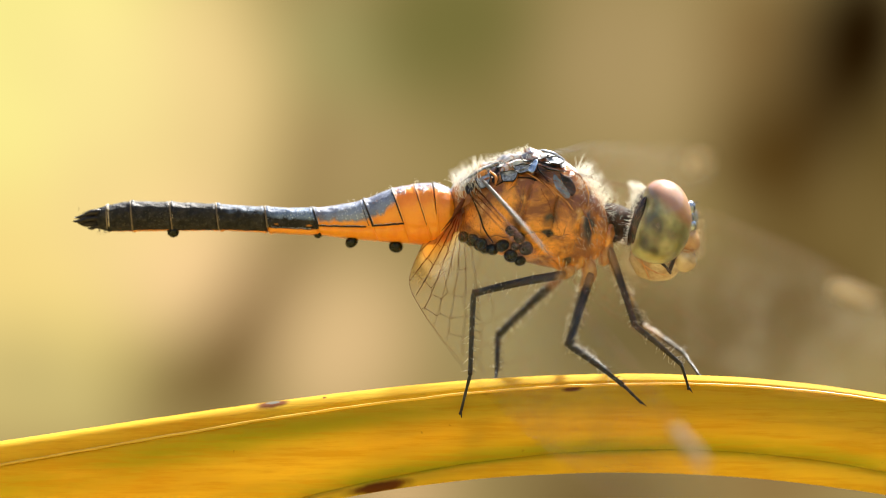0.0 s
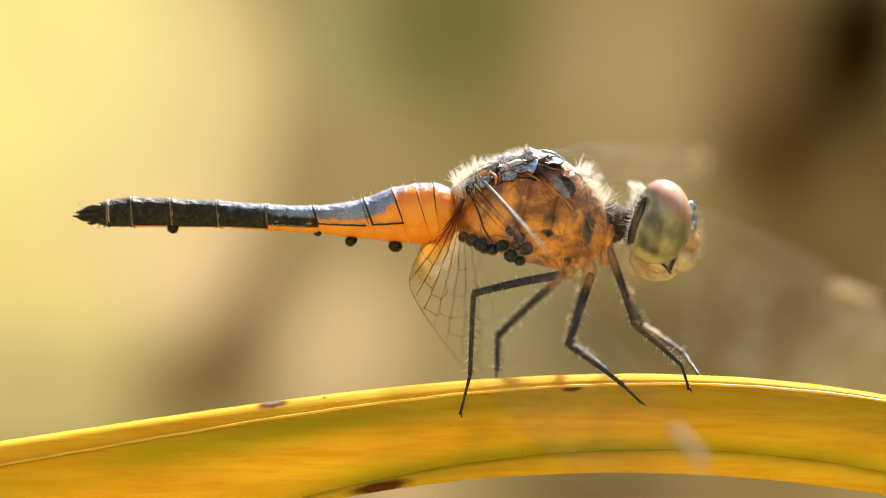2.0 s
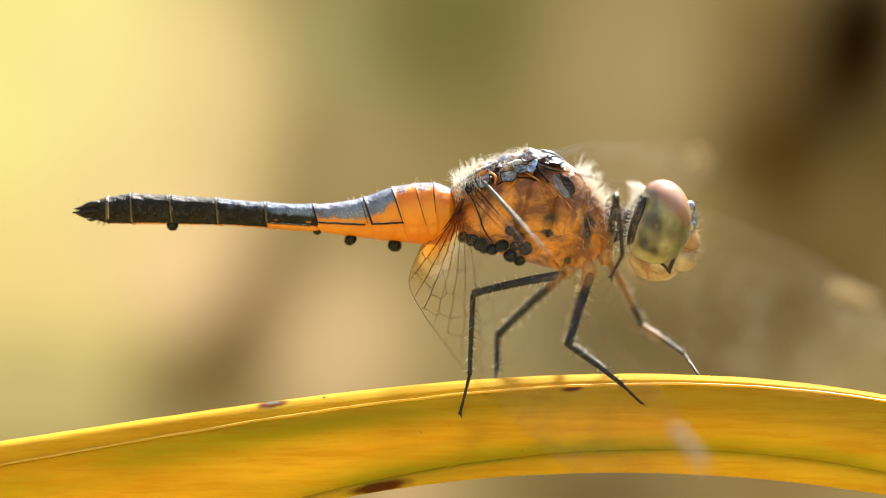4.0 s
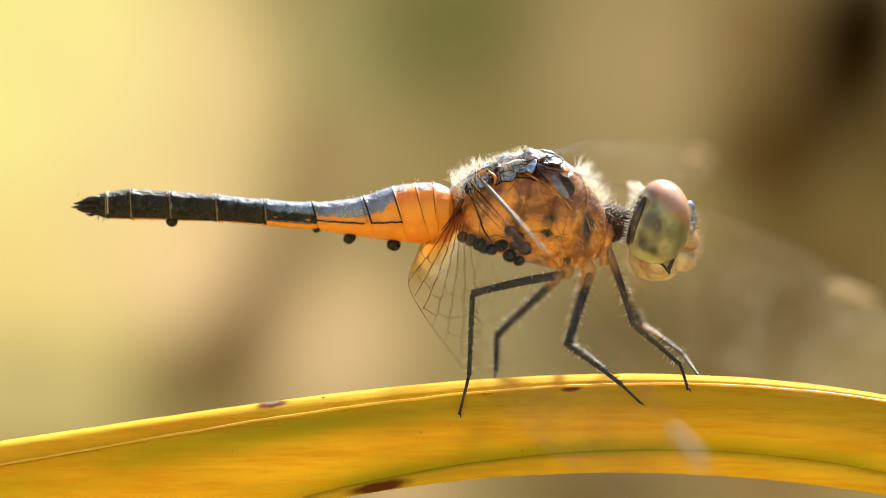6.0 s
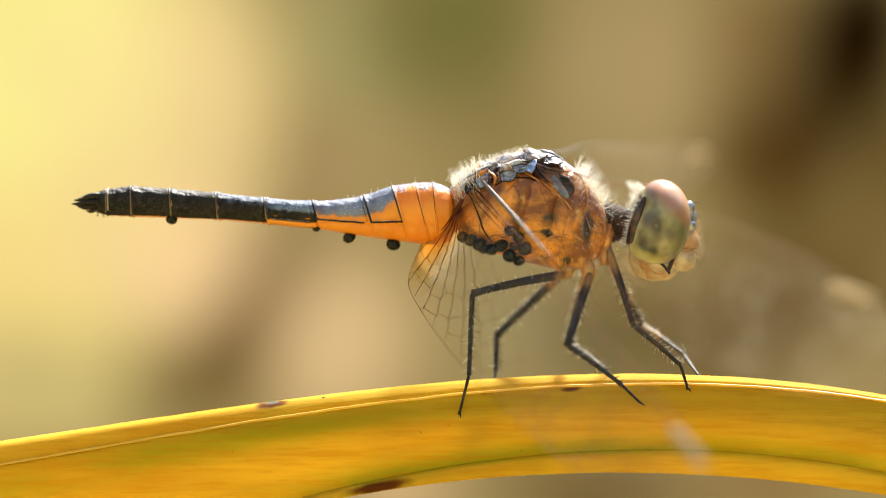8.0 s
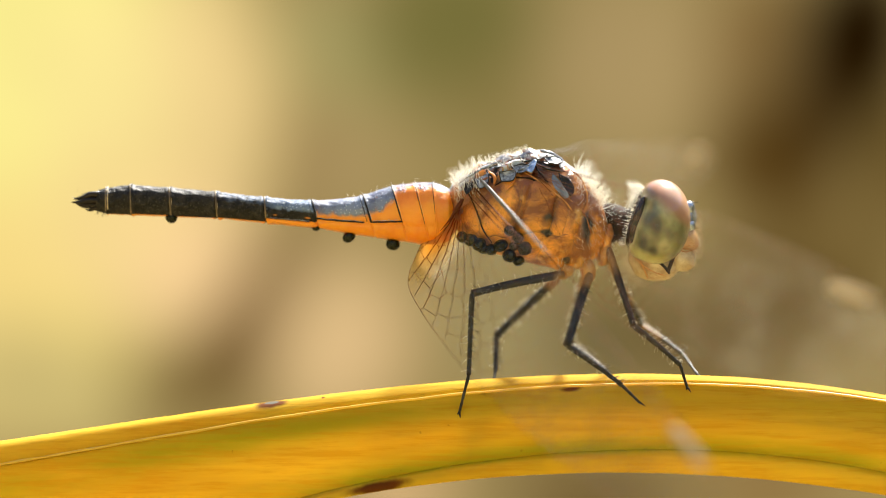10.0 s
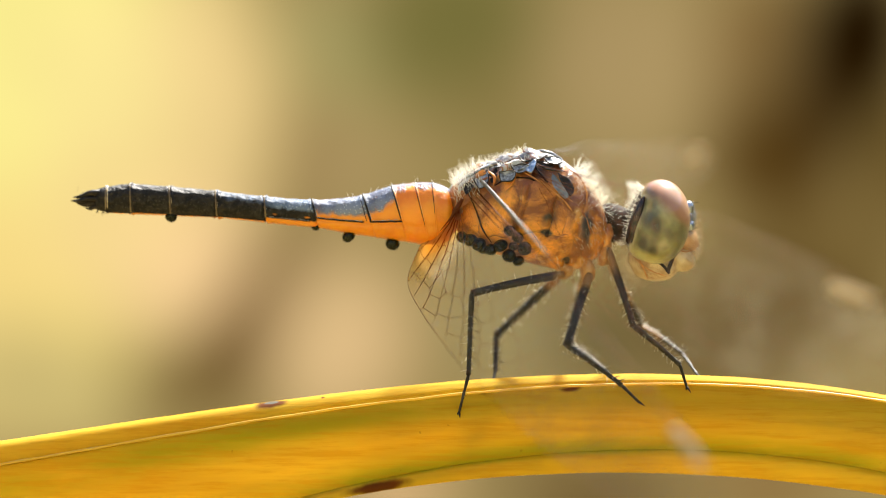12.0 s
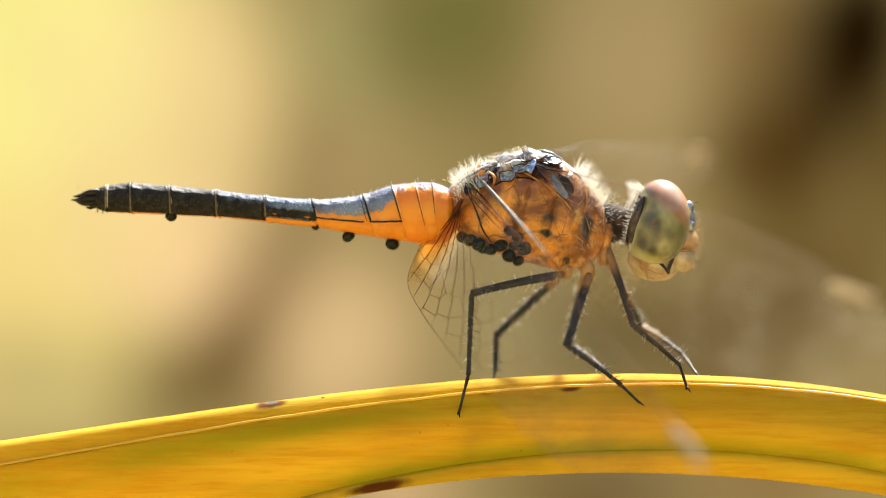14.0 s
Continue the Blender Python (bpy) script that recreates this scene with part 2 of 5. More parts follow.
def tube(bm, pts, radii, sides=8):
    """A round bar along pts with a radius at each; it ends in small caps."""
    pts = [Vector(p) for p in pts]
    if not isinstance(radii, (list, tuple)):
        radii = [radii] * len(pts)
    rings, ref = [], None
    for i, p in enumerate(pts):
        d = (pts[min(i + 1, len(pts) - 1)] - pts[max(i - 1, 0)]).normalized()
        if ref is None:
            ref = d.orthogonal().normalized()
        ref = (ref - d * ref.dot(d)).normalized()
        o = d.cross(ref)
        rings.append([p + (ref * math.cos(a) + o * math.sin(a)) * radii[i]
                      for a in (2 * math.pi * k / sides for k in range(sides))])
    return loft(bm, rings)


def curve(pts, n):
    """n points along a smooth line through pts."""
    pts = [Vector(p) for p in pts]
    out, m = [], len(pts) - 1
    for k in range(n):
        u = k / (n - 1) * m
        i = min(int(u), m - 1)
        f = u - i
        a, b, c, d = pts[max(i - 1, 0)], pts[i], pts[i + 1], pts[min(i + 2, m)]
        out.append(0.5 * (2 * b + (c - a) * f + (2 * a - 5 * b + 4 * c - d) * f * f + (3 * b - a - 3 * c + d) * f ** 3))
    return out


def lerp_rows(rows, x):
    """Reads a table of (x, ...) at x, smoothly."""
    xs = [r[0] for r in rows]
    x = min(max(x, xs[0]), xs[-1])
    i = max(0, min(len(xs) - 2, next((k for k in range(len(xs) - 1) if x <= xs[k + 1]), len(xs) - 2)))
    f = (x - xs[i]) / (xs[i + 1] - xs[i])
    p0, p1, p2, p3 = rows[max(i - 1, 0)], rows[i], rows[i + 1], rows[min(i + 2, len(rows) - 1)]
    out = []
    for a, b, c, d in zip(p0[1:], p1[1:], p2[1:], p3[1:]):
        out.append(0.5 * (2 * b + (c - a) * f + (2 * a - 5 * b + 4 * c - d) * f * f + (3 * b - a - 3 * c + d) * f ** 3))
    return out


def blob(bm, at, half, turn=(0, 0, 0), u=32, v=20):
    """An ellipsoid of half sizes half (mm), turned by degrees, added to bm; returns its vertices."""
    m = Matrix.Translation(at) @ Euler([radians(a) for a in turn]).to_matrix().to_4x4() @ Matrix.Diagonal((*half, 1))
    return bmesh.ops.create_uvsphere(bm, u_segments=u, v_segments=v, radius=1, matrix=m)["verts"]


def hair(bm, root, way, length, r=0.012, bend=0.25, steps=3):
    """One tapered, slightly bent three-sided hair."""
    way = Vector(way).normalized()
    side = Vector((random.gauss(0, 1), random.gauss(0, 1), random.gauss(0, 1)))
    side = (side - way * side.dot(way)).normalized() * bend * length
    pts = [Vector(root) + way * length * (k / steps) + side * (k / steps) ** 2 for k in range(steps + 1)]
    tube(bm, pts, [r * (1 - 0.85 * k / steps) for k in range(steps + 1)], 3)


def wobble(p, scale, seed=0.0):
    return noise.noise(Vector(p) * scale + Vector((seed, seed * 1.7, -seed)))


def gauss(x, s):
    return math.exp(-(x / s) ** 2)

# ---- glowing backdrop: base tones, then soft painted patches of sun and shade (x, z, half width, half height, slant in degrees, tone, strength) ----
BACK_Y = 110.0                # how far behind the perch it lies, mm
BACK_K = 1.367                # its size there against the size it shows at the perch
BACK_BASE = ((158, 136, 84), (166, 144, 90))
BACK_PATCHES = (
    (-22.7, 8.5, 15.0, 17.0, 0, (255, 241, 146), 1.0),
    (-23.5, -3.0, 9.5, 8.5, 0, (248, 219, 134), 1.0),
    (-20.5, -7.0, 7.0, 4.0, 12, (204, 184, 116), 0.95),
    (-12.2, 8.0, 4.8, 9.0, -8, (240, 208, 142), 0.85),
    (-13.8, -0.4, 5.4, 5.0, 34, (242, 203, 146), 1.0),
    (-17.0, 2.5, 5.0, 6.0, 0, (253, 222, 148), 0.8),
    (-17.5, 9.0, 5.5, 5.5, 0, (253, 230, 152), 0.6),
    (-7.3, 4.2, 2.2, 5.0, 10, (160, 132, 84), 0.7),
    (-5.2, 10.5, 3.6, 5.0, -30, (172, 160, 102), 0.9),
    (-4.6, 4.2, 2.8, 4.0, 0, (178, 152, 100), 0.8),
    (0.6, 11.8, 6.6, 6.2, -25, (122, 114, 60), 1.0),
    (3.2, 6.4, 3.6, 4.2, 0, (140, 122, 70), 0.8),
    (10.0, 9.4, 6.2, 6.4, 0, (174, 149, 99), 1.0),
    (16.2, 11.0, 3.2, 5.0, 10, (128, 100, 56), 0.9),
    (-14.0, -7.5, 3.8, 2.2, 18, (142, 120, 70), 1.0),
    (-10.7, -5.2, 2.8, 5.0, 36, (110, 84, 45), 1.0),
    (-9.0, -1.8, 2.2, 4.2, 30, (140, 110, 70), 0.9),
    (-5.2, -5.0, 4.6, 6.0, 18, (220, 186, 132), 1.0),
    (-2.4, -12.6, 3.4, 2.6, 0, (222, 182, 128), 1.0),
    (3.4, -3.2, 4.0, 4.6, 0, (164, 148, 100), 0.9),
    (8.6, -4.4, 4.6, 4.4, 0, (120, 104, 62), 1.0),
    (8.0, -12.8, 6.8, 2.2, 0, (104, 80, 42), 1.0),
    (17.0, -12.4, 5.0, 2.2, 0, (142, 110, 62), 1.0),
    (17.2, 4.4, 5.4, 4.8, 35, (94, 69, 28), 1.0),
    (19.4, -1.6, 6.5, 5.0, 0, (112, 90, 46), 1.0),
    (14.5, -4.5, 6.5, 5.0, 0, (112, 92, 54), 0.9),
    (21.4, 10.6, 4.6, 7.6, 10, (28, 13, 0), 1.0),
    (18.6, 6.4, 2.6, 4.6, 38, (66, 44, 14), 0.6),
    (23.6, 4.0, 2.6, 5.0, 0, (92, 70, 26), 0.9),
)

YT, YR, YG, YB = -0.5, -1.6, -2.6, -2.85      # depth of the leaf's far edge, fold, groove and lower edge
LEAF_FAR, LEAF_FOLD = (-6.9419, 0.08636, -0.003499, -0.00006430), (-7.5392, 0.10465, -0.003649, -0.00006255)
LEAF_GROOVE, LEAF_LOW = (-11.2775, 0.16635, -0.007018, -0.00003066), (-12.0684, 0.11710, -0.006653, 0.00001365)

M_ABDOMEN, M_THORAX, M_LEG, M_EYE = mat_abdomen(), mat_thorax(), mat_leg(), mat_eye()
M_BLACK = mat_plain("black_cuticle", (0.005, 0.0045, 0.004), (0.028, 0.020, 0.014), 2600, 0.45, 0.0, spec=0.25)
M_NECK = mat_plain("neck_cuticle", (0.005, 0.004, 0.003), (0.024, 0.012, 0.007), 900, 0.8, 0.0, spec=0.2)
M_SILVER = mat_plain("silvery_sclerite", (0.05, 0.056, 0.07), (0.36, 0.39, 0.44), 4200, 0.26, 0.4, bump=0.00005)
M_AMBER = mat_plain("amber_cuticle", (0.42, 0.12, 0.012), (0.72, 0.28, 0.04), 900, 0.4, 0.2, through_col=(0.9, 0.35, 0.04))
M_COXA = mat_plain("leg_root", (0.34, 0.13, 0.03), (0.58, 0.36, 0.16), 1300, 0.42, 0.25)
M_RIDGE = mat_plain("ridge_cuticle", (0.30, 0.085, 0.01), (0.75, 0.34, 0.07), 1400, 0.32, 0.4)
M_CREAM = mat_plain("cream_cuticle", (0.60, 0.46, 0.25), (0.80, 0.70, 0.48), 900, 0.45, 0.2, through_col=(0.8, 0.6, 0.3))
M_TAN = mat_plain("tan_cuticle", (0.34, 0.19, 0.07), (0.76, 0.64, 0.42), 1100, 0.38, 0.3, through_col=(0.7, 0.52, 0.28), amount=0.1)
M_STEEL = mat_plain("metallic_blue_cuticle", (0.16, 0.22, 0.30), (0.50, 0.58, 0.66), 1200, 0.24, 0.8, metal=0.7)
M_RIM_GLINT = mat_plain("rim_highlight", (0.20, 0.24, 0.30), (0.55, 0.60, 0.66), 3000, 0.6, 0.0)
M_SLATE = mat_plain("slate_scale", (0.10, 0.13, 0.17), (0.24, 0.28, 0.34), 1500, 0.45, 0.2)
M_TEMPLE = mat_plain("temple_cuticle", (0.006, 0.005, 0.004), (0.02, 0.016, 0.012), 900, 0.2, 0.3, spec=0.4)
M_FACEHAIR = mat_plain("face_hair", (0.40, 0.30, 0.18), (0.62, 0.50, 0.34), 900, 0.5, 0.0, through_col=(0.75, 0.6, 0.4), amount=0.4)
M_GOLD = mat_plain("golden_rim", (0.85, 0.40, 0.06), (0.95, 0.62, 0.2), 2000, 0.4, 0.2)
M_JOINT = mat_plain("joint_skin", (0.10, 0.07, 0.04), (0.30, 0.22, 0.12), 900, 0.5, 0.1)
M_HAIR = mat_plain("pale_hair", (0.84, 0.81, 0.72), (0.93, 0.91, 0.85), 900, 0.5, 0.0, through_col=(0.96, 0.94, 0.85), amount=0.5)
M_BRISTLE = mat_plain("dark_bristle", (0.02, 0.015, 0.012), (0.06, 0.045, 0.03), 900, 0.4, 0.1)
M_VEIN = mat_plain("wing_vein", (0.040, 0.012, 0.004), (0.15, 0.042, 0.010), 900, 0.65, 0.0, through_col=(0.5, 0.14, 0.03), amount=0.25, spec=0.2)
M_COSTA = mat_plain("costal_vein", (0.08, 0.075, 0.068), (0.22, 0.205, 0.185), 900, 0.55, 0.0, through_col=(0.5, 0.45, 0.38), amount=0.25, spec=0.3)
M_STIGMA = mat_plain("wing_spot", (0.22, 0.17, 0.10), (0.36, 0.29, 0.18), 900, 0.45, 0.2, through_col=(0.9, 0.78, 0.55), amount=0.4)
M_WING = mat_membrane("wing_membrane", (0.98, 0.74, 0.26))
M_MITE = mat_plain("mite_skin", (0.002, 0.003, 0.001), (0.009, 0.011, 0.003), 1500, 0.12, 0.0, spec=0.22)
M_LEAF = mat_leaf()
M_RIB = mat_plain("leaf_rib", (0.74, 0.49, 0.03), (0.84, 0.60, 0.08), 700, 0.4, 0.1, through_col=(1.0, 0.70, 0.10), amount=0.3)

# ---- ground and backdrop ----
bm = bmesh.new()
bmesh.ops.create_grid(bm, x_segments=60, y_segments=60, size=60000)
for v in bm.verts:
    v.co.z = -H
tagged(part("ground", bm, mat_ground()), "brown leaf-littered soil far below the perch", "ground", kind="structure")

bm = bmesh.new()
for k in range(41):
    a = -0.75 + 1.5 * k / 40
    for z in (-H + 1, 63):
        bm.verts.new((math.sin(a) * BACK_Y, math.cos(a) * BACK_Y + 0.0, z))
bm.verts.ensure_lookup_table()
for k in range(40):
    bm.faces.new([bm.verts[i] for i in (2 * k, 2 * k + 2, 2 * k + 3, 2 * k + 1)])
tagged(part("backdrop", bm, mat_backdrop()), "glowing backdrop painted as a soft golden and olive blur of sunlit foliage", "backdrop", kind="structure")
# ring wall added out of view, to send warm fill light back
bm = bmesh.new()
for k in range(61):
    a = 2 * math.pi * k / 60
    for z in (-H + 1, 0, 450):
        d = 1000 * (1.0 + 0.08 * wobble((a * 3, z * 0.01, 0), 1.0))
        bm.verts.new((math.sin(a) * d, math.cos(a) * d, z))
bm.verts.ensure_lookup_table()
for k in range(60):
    for j in (0, 1):
        bm.faces.new([bm.verts[3 * k + i + j] for i in (0, 3, 4, 1)])
tagged(part("backdrop_bounce_wall", bm, mat_bounce_wall()), "unseen yellowish ring wall added to bounce warm light onto the perch", "backdrop", kind="structure")


# ---- the yellow leaf ----
def leaf_z(co, x):
    """Height of one line of the leaf at x: a cubic over the perch, drooping to its root and its tip beyond."""
    def f(u):
        return co[0] + co[1] * u + co[2] * u * u + co[3] * u ** 3
    if x < -24:
        d = -24 - x
        slope = co[1] - 48 * co[2] + 3 * 576 * co[3]
        return f(-24) - slope * d - 0.0118 * d * d
    if x > 24:
        d = x - 24
        slope = co[1] + 48 * co[2] + 3 * 576 * co[3]
        return f(24) + slope * d - 0.004 * d * d
    return f(x)


def leaf_point(x, w):
    """The leaf's outer skin across its width: w from 0 (far edge) over 1 (fold), 2 (groove) to 3 (near, lower edge)."""
    taper = 1.0
    if x > 40:
        taper = max(0.02, 1 - ((x - 40) / 52) ** 2)
    zt, zr, zg, zb = (leaf_z(c, x) for c in (LEAF_FAR, LEAF_FOLD, LEAF_GROOVE, LEAF_LOW))
    if w <= 1:
        # towards the base the strip curls over: flat along its top, steep down to the fold
        curl = 0.55 / (1 + math.exp((x + 7) / 4))
        y = YT + (YR - YT) * (w + curl * (1 - (1 - w) ** 4 - w))
        z = zt + (zr - zt) * w ** (1.9 - 0.6 * curl) - 0.20 * gauss(w - 0.95, 0.07)
    elif w <= 2:
        f = w - 1
        y = YR + (YG - YR) * f ** 0.93 - 0.12 * math.sin(math.pi * f) + 0.05 * gauss(f - 1, 0.12)
        z = zr + (zg - zr) * f
        y += 0.05 * wobble((x * 0.15, f * 9, 0), 1.0)
    else:
        f = w - 2
        y = YG + (YB - YG) * f - 0.12 * math.sin(math.pi * f) + 0.05 * gauss(f, 0.20)
        z = zg + (zb - zg) * f
    z += 0.025 * wobble((x * 0.35, w * 0.8, 3), 1.0)
    mid = zr - 1.0
    return Vector((x, (y + 1.5) * taper - 1.5, mid + (z - mid) * taper))


def leaf_strip(name, w0, w1, n, label, thick):
    bm = bmesh.new()
    lay = {k: bm.verts.layers.float.new(k) for k in ("green", "spot", "pale")}
    xs = [-195 + 171 * k / 60 for k in range(60)] + [-24 + 48 * k / 380 for k in range(380)] + [24 + 67 * k / 40 for k in range(41)]
    rings = []
    for x in xs:
        front = [leaf_point(x, w0 + (w1 - w0) * k / n) for k in range(n + 1)]
        back = []
        for k, p in enumerate(front):
            q = front[min(k + 1, n)] - front[max(k - 1, 0)]
            nrm = Vector((0, q.z, -q.y)).normalized()
            e = 0.35 if k in (0, n) else 1.0
            back.append(p - nrm * thick * e)
        rings.append(front + back[::-1])
    vs = loft(bm, rings)
    for x, ring in zip(xs, vs):
        for k, v in enumerate(ring):
            w = w0 + (w1 - w0) * (k if k <= n else 2 * n + 1 - k) / n
            v[lay["green"]] = LEAF_GREEN(x, w)
            s = p = 0.0
            for cx, cw, rx, rw, pale in LEAF_SPOTS:
                d = math.hypot((x - cx) / rx, (w - cw) / rw)
                s = max(s, 1.25 - 0.75 * d)
                if pale:
                    p = max(p, 1.2 - 1.1 * math.hypot((x - cx) / (rx * 0.75), (w - cw + 0.35 * rw) / (rw * 0.8)))
            v[lay["spot"]], v[lay["pale"]] = max(0, s), max(0, p)
    return part(name, bm, M_LEAF, leaf, label, LEAF_BASE)


def LEAF_GREEN(x, w):
    """Where the blade is still greenish: just below the fold, and in the groove."""
    g = 0.9 * gauss(w - 1.18, 0.16) * (0.25 + 0.75 * gauss(x + 11, 13)) if w > 1.02 else 0.0
    g = max(g, 1.0 * gauss(w - 2.0, 0.20) * (1 if x > -9 else gauss(x + 9, 6)))
    return max(g, 0.12 * gauss(w - 2.5, 0.5) if w > 2 else 0.0)


# brown blemishes: x, place across the width, half length, half width, pale core or not
LEAF_SPOTS = [(-8.83, 0.30, 0.78, 0.30, 1), (6.68, 1.06, 0.50, 0.05, 0), (-3.36, 2.62, 1.5, 0.42, 0), (-6.15, 0.35, 0.10, 0.10, 0)]
LEAF_BASE = (-195, -1, -345)
leaf = thing("leaf", LEAF_BASE, "arched yellow strap leaf with brown blemishes and greenish streaks", "leaf")
leaf_strip("far_blade", 0.0, 1.0, 26, "narrow sunlit upper side of the folded blade", 0.35)
leaf_strip("near_blade", 1.0, 2.0, 56, "yellow blade with faint green and ochre streaks", 0.35)
leaf_strip("margin", 2.0, 3.0, 12, "paler rolled lower margin", 0.4)

bm = bmesh.new()
xs = [-190 + 166 * k / 50 for k in range(50)] + [-24 + 48 * k / 200 for k in range(200)] + [24 + 64 * k / 30 for k in range(31)]
tube(bm, [leaf_point(x, 1.0) + Vector((0, -0.07, 0.04 + 0.02 * wobble((x, 0, 0), 0.6))) for x in xs],
     [(0.070 + 0.025 * wobble((x, 5, 0), 0.8)) * (1 if x < 40 else max(0.1, 1 - (x - 40) / 50)) for x in xs], 10)
for k in ("green", "spot", "pale"):
    bm.verts.layers.float.new(k)
part("fold_rib", bm, M_RIB, leaf, "pale raised rib along the fold", LEAF_BASE)

# ---- the dragonfly ----
BASE = (6.33, -1.50, -7.06)
fly = thing("dragonfly", BASE, "orange and blue-black dragonfly perched with wings swept forward", "dragonfly")

# thorax: x, top, bottom, half width
THORAX = [
    (0.35, 2.50, 1.35, 0.6), (0.71, 3.33, 0.62, 1.25), (1.65, 4.03, 0.03, 1.7),
    (2.83, 4.50, -0.32, 2.0), (4.00, 4.86, -0.65, 2.2), (5.18, 5.12, -0.94, 2.28),
    (6.36, 4.72, -1.15, 2.2), (7.34, 3.98, -0.85, 1.9), (8.05, 3.16, -0.30, 1.45),
    (8.52, 2.42, 0.15, 1.05), (8.82, 1.85, 0.55, 0.60)]
# dark marks on its side: x, z, half length, half height, strength
MARKS = [(5.59, 1.65, 0.55, 0.42, 0.85), (5.39, 0.85, 0.28, 0.22, 1.1), (7.54, 1.06, 0.30, 0.95, 1.2), (8.36, 1.21, 0.25, 0.8, 0.4), (2.83, 3.50, 0.8, 0.3, 0.6),
         (6.54, 3.27, 0.26, 0.62, 0.4), (5.09, 3.86, 0.45, 0.2, 0.8), (3.86, 1.44, 0.5, 0.35, 0.6), (8.19, 2.24, 0.4, 0.5, 0.2),
         (5.03, 4.06, 0.5, 0.25, 0.8), (6.45, -0.62, 0.25, 0.2, 1.0), (8.13, 0.03, 0.35, 0.3, 0.4)]


def thorax_skin(x, a):
    """A point of the thorax at x, a radians from the top towards the viewer."""
    top, low, half = lerp_rows(THORAX, x)
    mid, hh = (top + low) / 2, (top - low) / 2
    c, s = math.cos(a), math.sin(a)
    e = 0.82
    p = Vector((x, -half * math.copysign(abs(s) ** e, s), mid + hh * math.copysign(abs(c) ** e, c)))
    p.x += 0.45 * (1 - c) / 2 - 0.2
    # three broad plates divided by slanting seams
    for k, seam in enumerate((4.15, 5.92, 7.39)):
        d = p.x - seam - 0.35 * (p.z - 2.0)
        p.y += math.copysign(1, s) * 0.16 * gauss(d + 0.15 * wobble(p, 1.5, k), 0.12) * abs(s)
    return p + Vector((0, 1, 0)) * 0.06 * wobble(p, 1.1)


bm = bmesh.new()
ld, lb = bm.verts.layers.float.new("dark"), bm.verts.layers.float.new("bloom")
NS, NA = 110, 96
x0, x1 = THORAX[0][0], THORAX[-1][0]
vs = loft(bm, [[thorax_skin(x0 + (x1 - x0) * k / NS, 2 * math.pi * j / NA) for j in range(NA)] for k in range(NS + 1)])
thorax_verts = []
for ring in vs:
    for j, v in enumerate(ring):
        a = 2 * math.pi * j / NA
        a = min(a, 2 * math.pi - a)
        d = 0.0
        for mx, mz, rx, rz, w in MARKS:
            ex, ez = 0.22 * wobble(v.co, 2.2, 3), 0.22 * wobble(v.co, 2.2, 7)
            d = max(d, w * gauss((v.co.x + ex - mx) / rx, 1) * gauss((v.co.z + ez - mz) / rz, 1))
        for seam in (4.15, 5.92, 7.39):
            d = max(d, 0.5 * gauss(v.co.x - seam - 0.35 * (v.co.z - 2.0) + 0.15 * wobble(v.co, 1.5), 0.13))
        v[ld] = max(d, 0.4 * gauss(a - 0.55, 0.2))
        v[lb] = max(gauss(a, 0.5) * 1.1, 0.75 * gauss(v.co.x - 8.30, 0.6) * gauss(v.co.z - 2.83, 0.9))
        thorax_verts.append((v.co.copy(), a))
thorax = part("thorax", bm, M_THORAX, fly, "amber-brown thorax with dark spots and seams")

# crumpled wing-hinge plates along the back
for sgn in (1, -1):
    bm = bmesh.new()
    ld, lb = bm.verts.layers.float.new("dark"), bm.verts.layers.float.new("bloom")
    nu, nv = 130, 44
    rows, deep = [], []
    for i in range(nu + 1):
        row = []
        for j in range(nv + 1):
            u = 1.00 + (5.70 - 1.00) * i / nu
            a = 0.04 + (0.95 + 0.14 * math.sin(i / nu * 7) - 0.25 * i / nu) * j / nv
            p = thorax_skin(u, a)
            w1 = wobble((p.x * 0.42 + 0.3 * p.z, p.y, p.z * 1.0), 1.8, 2)
            w2 = wobble((p.x * 0.7, p.y, p.z), 3.6, 6)
            edge = min(1, 5 * min(i / nu, 1 - i / nu, 1.4 - j / nv))
            # rounded plates parted by dark folds
            h = (0.48 * min(0.5, abs(w1)) ** 0.6 + 0.05 * w2 - 0.05) * edge if j < nv else -0.1
            nrm = Vector((0, p.y * 0.8, p.z - 2.03)).normalized()
            q = p + nrm * h
            q.y *= sgn
            row.append(q)
            deep.append((1.2 * gauss(w1, 0.13) + 0.5 * gauss(w2 - 0.25, 0.08), max(0.0, min(1.0, 4 * (wobble(p, 1.3, 9) - 0.12)))))
        rows.append(row)
    vs = loft(bm, rows, closed=False, caps=False)
    for v, d in zip((v for rw in vs for v in rw), deep):
        v[ld], v[lb] = min(1, 1.3 * d[0]), max(0.0, 0.8 - min(1, d[0]) * 1.1 - d[1])
    part("wing_hinge", bm, M_THORAX, thorax, "crumpled silvery wing-hinge plates")

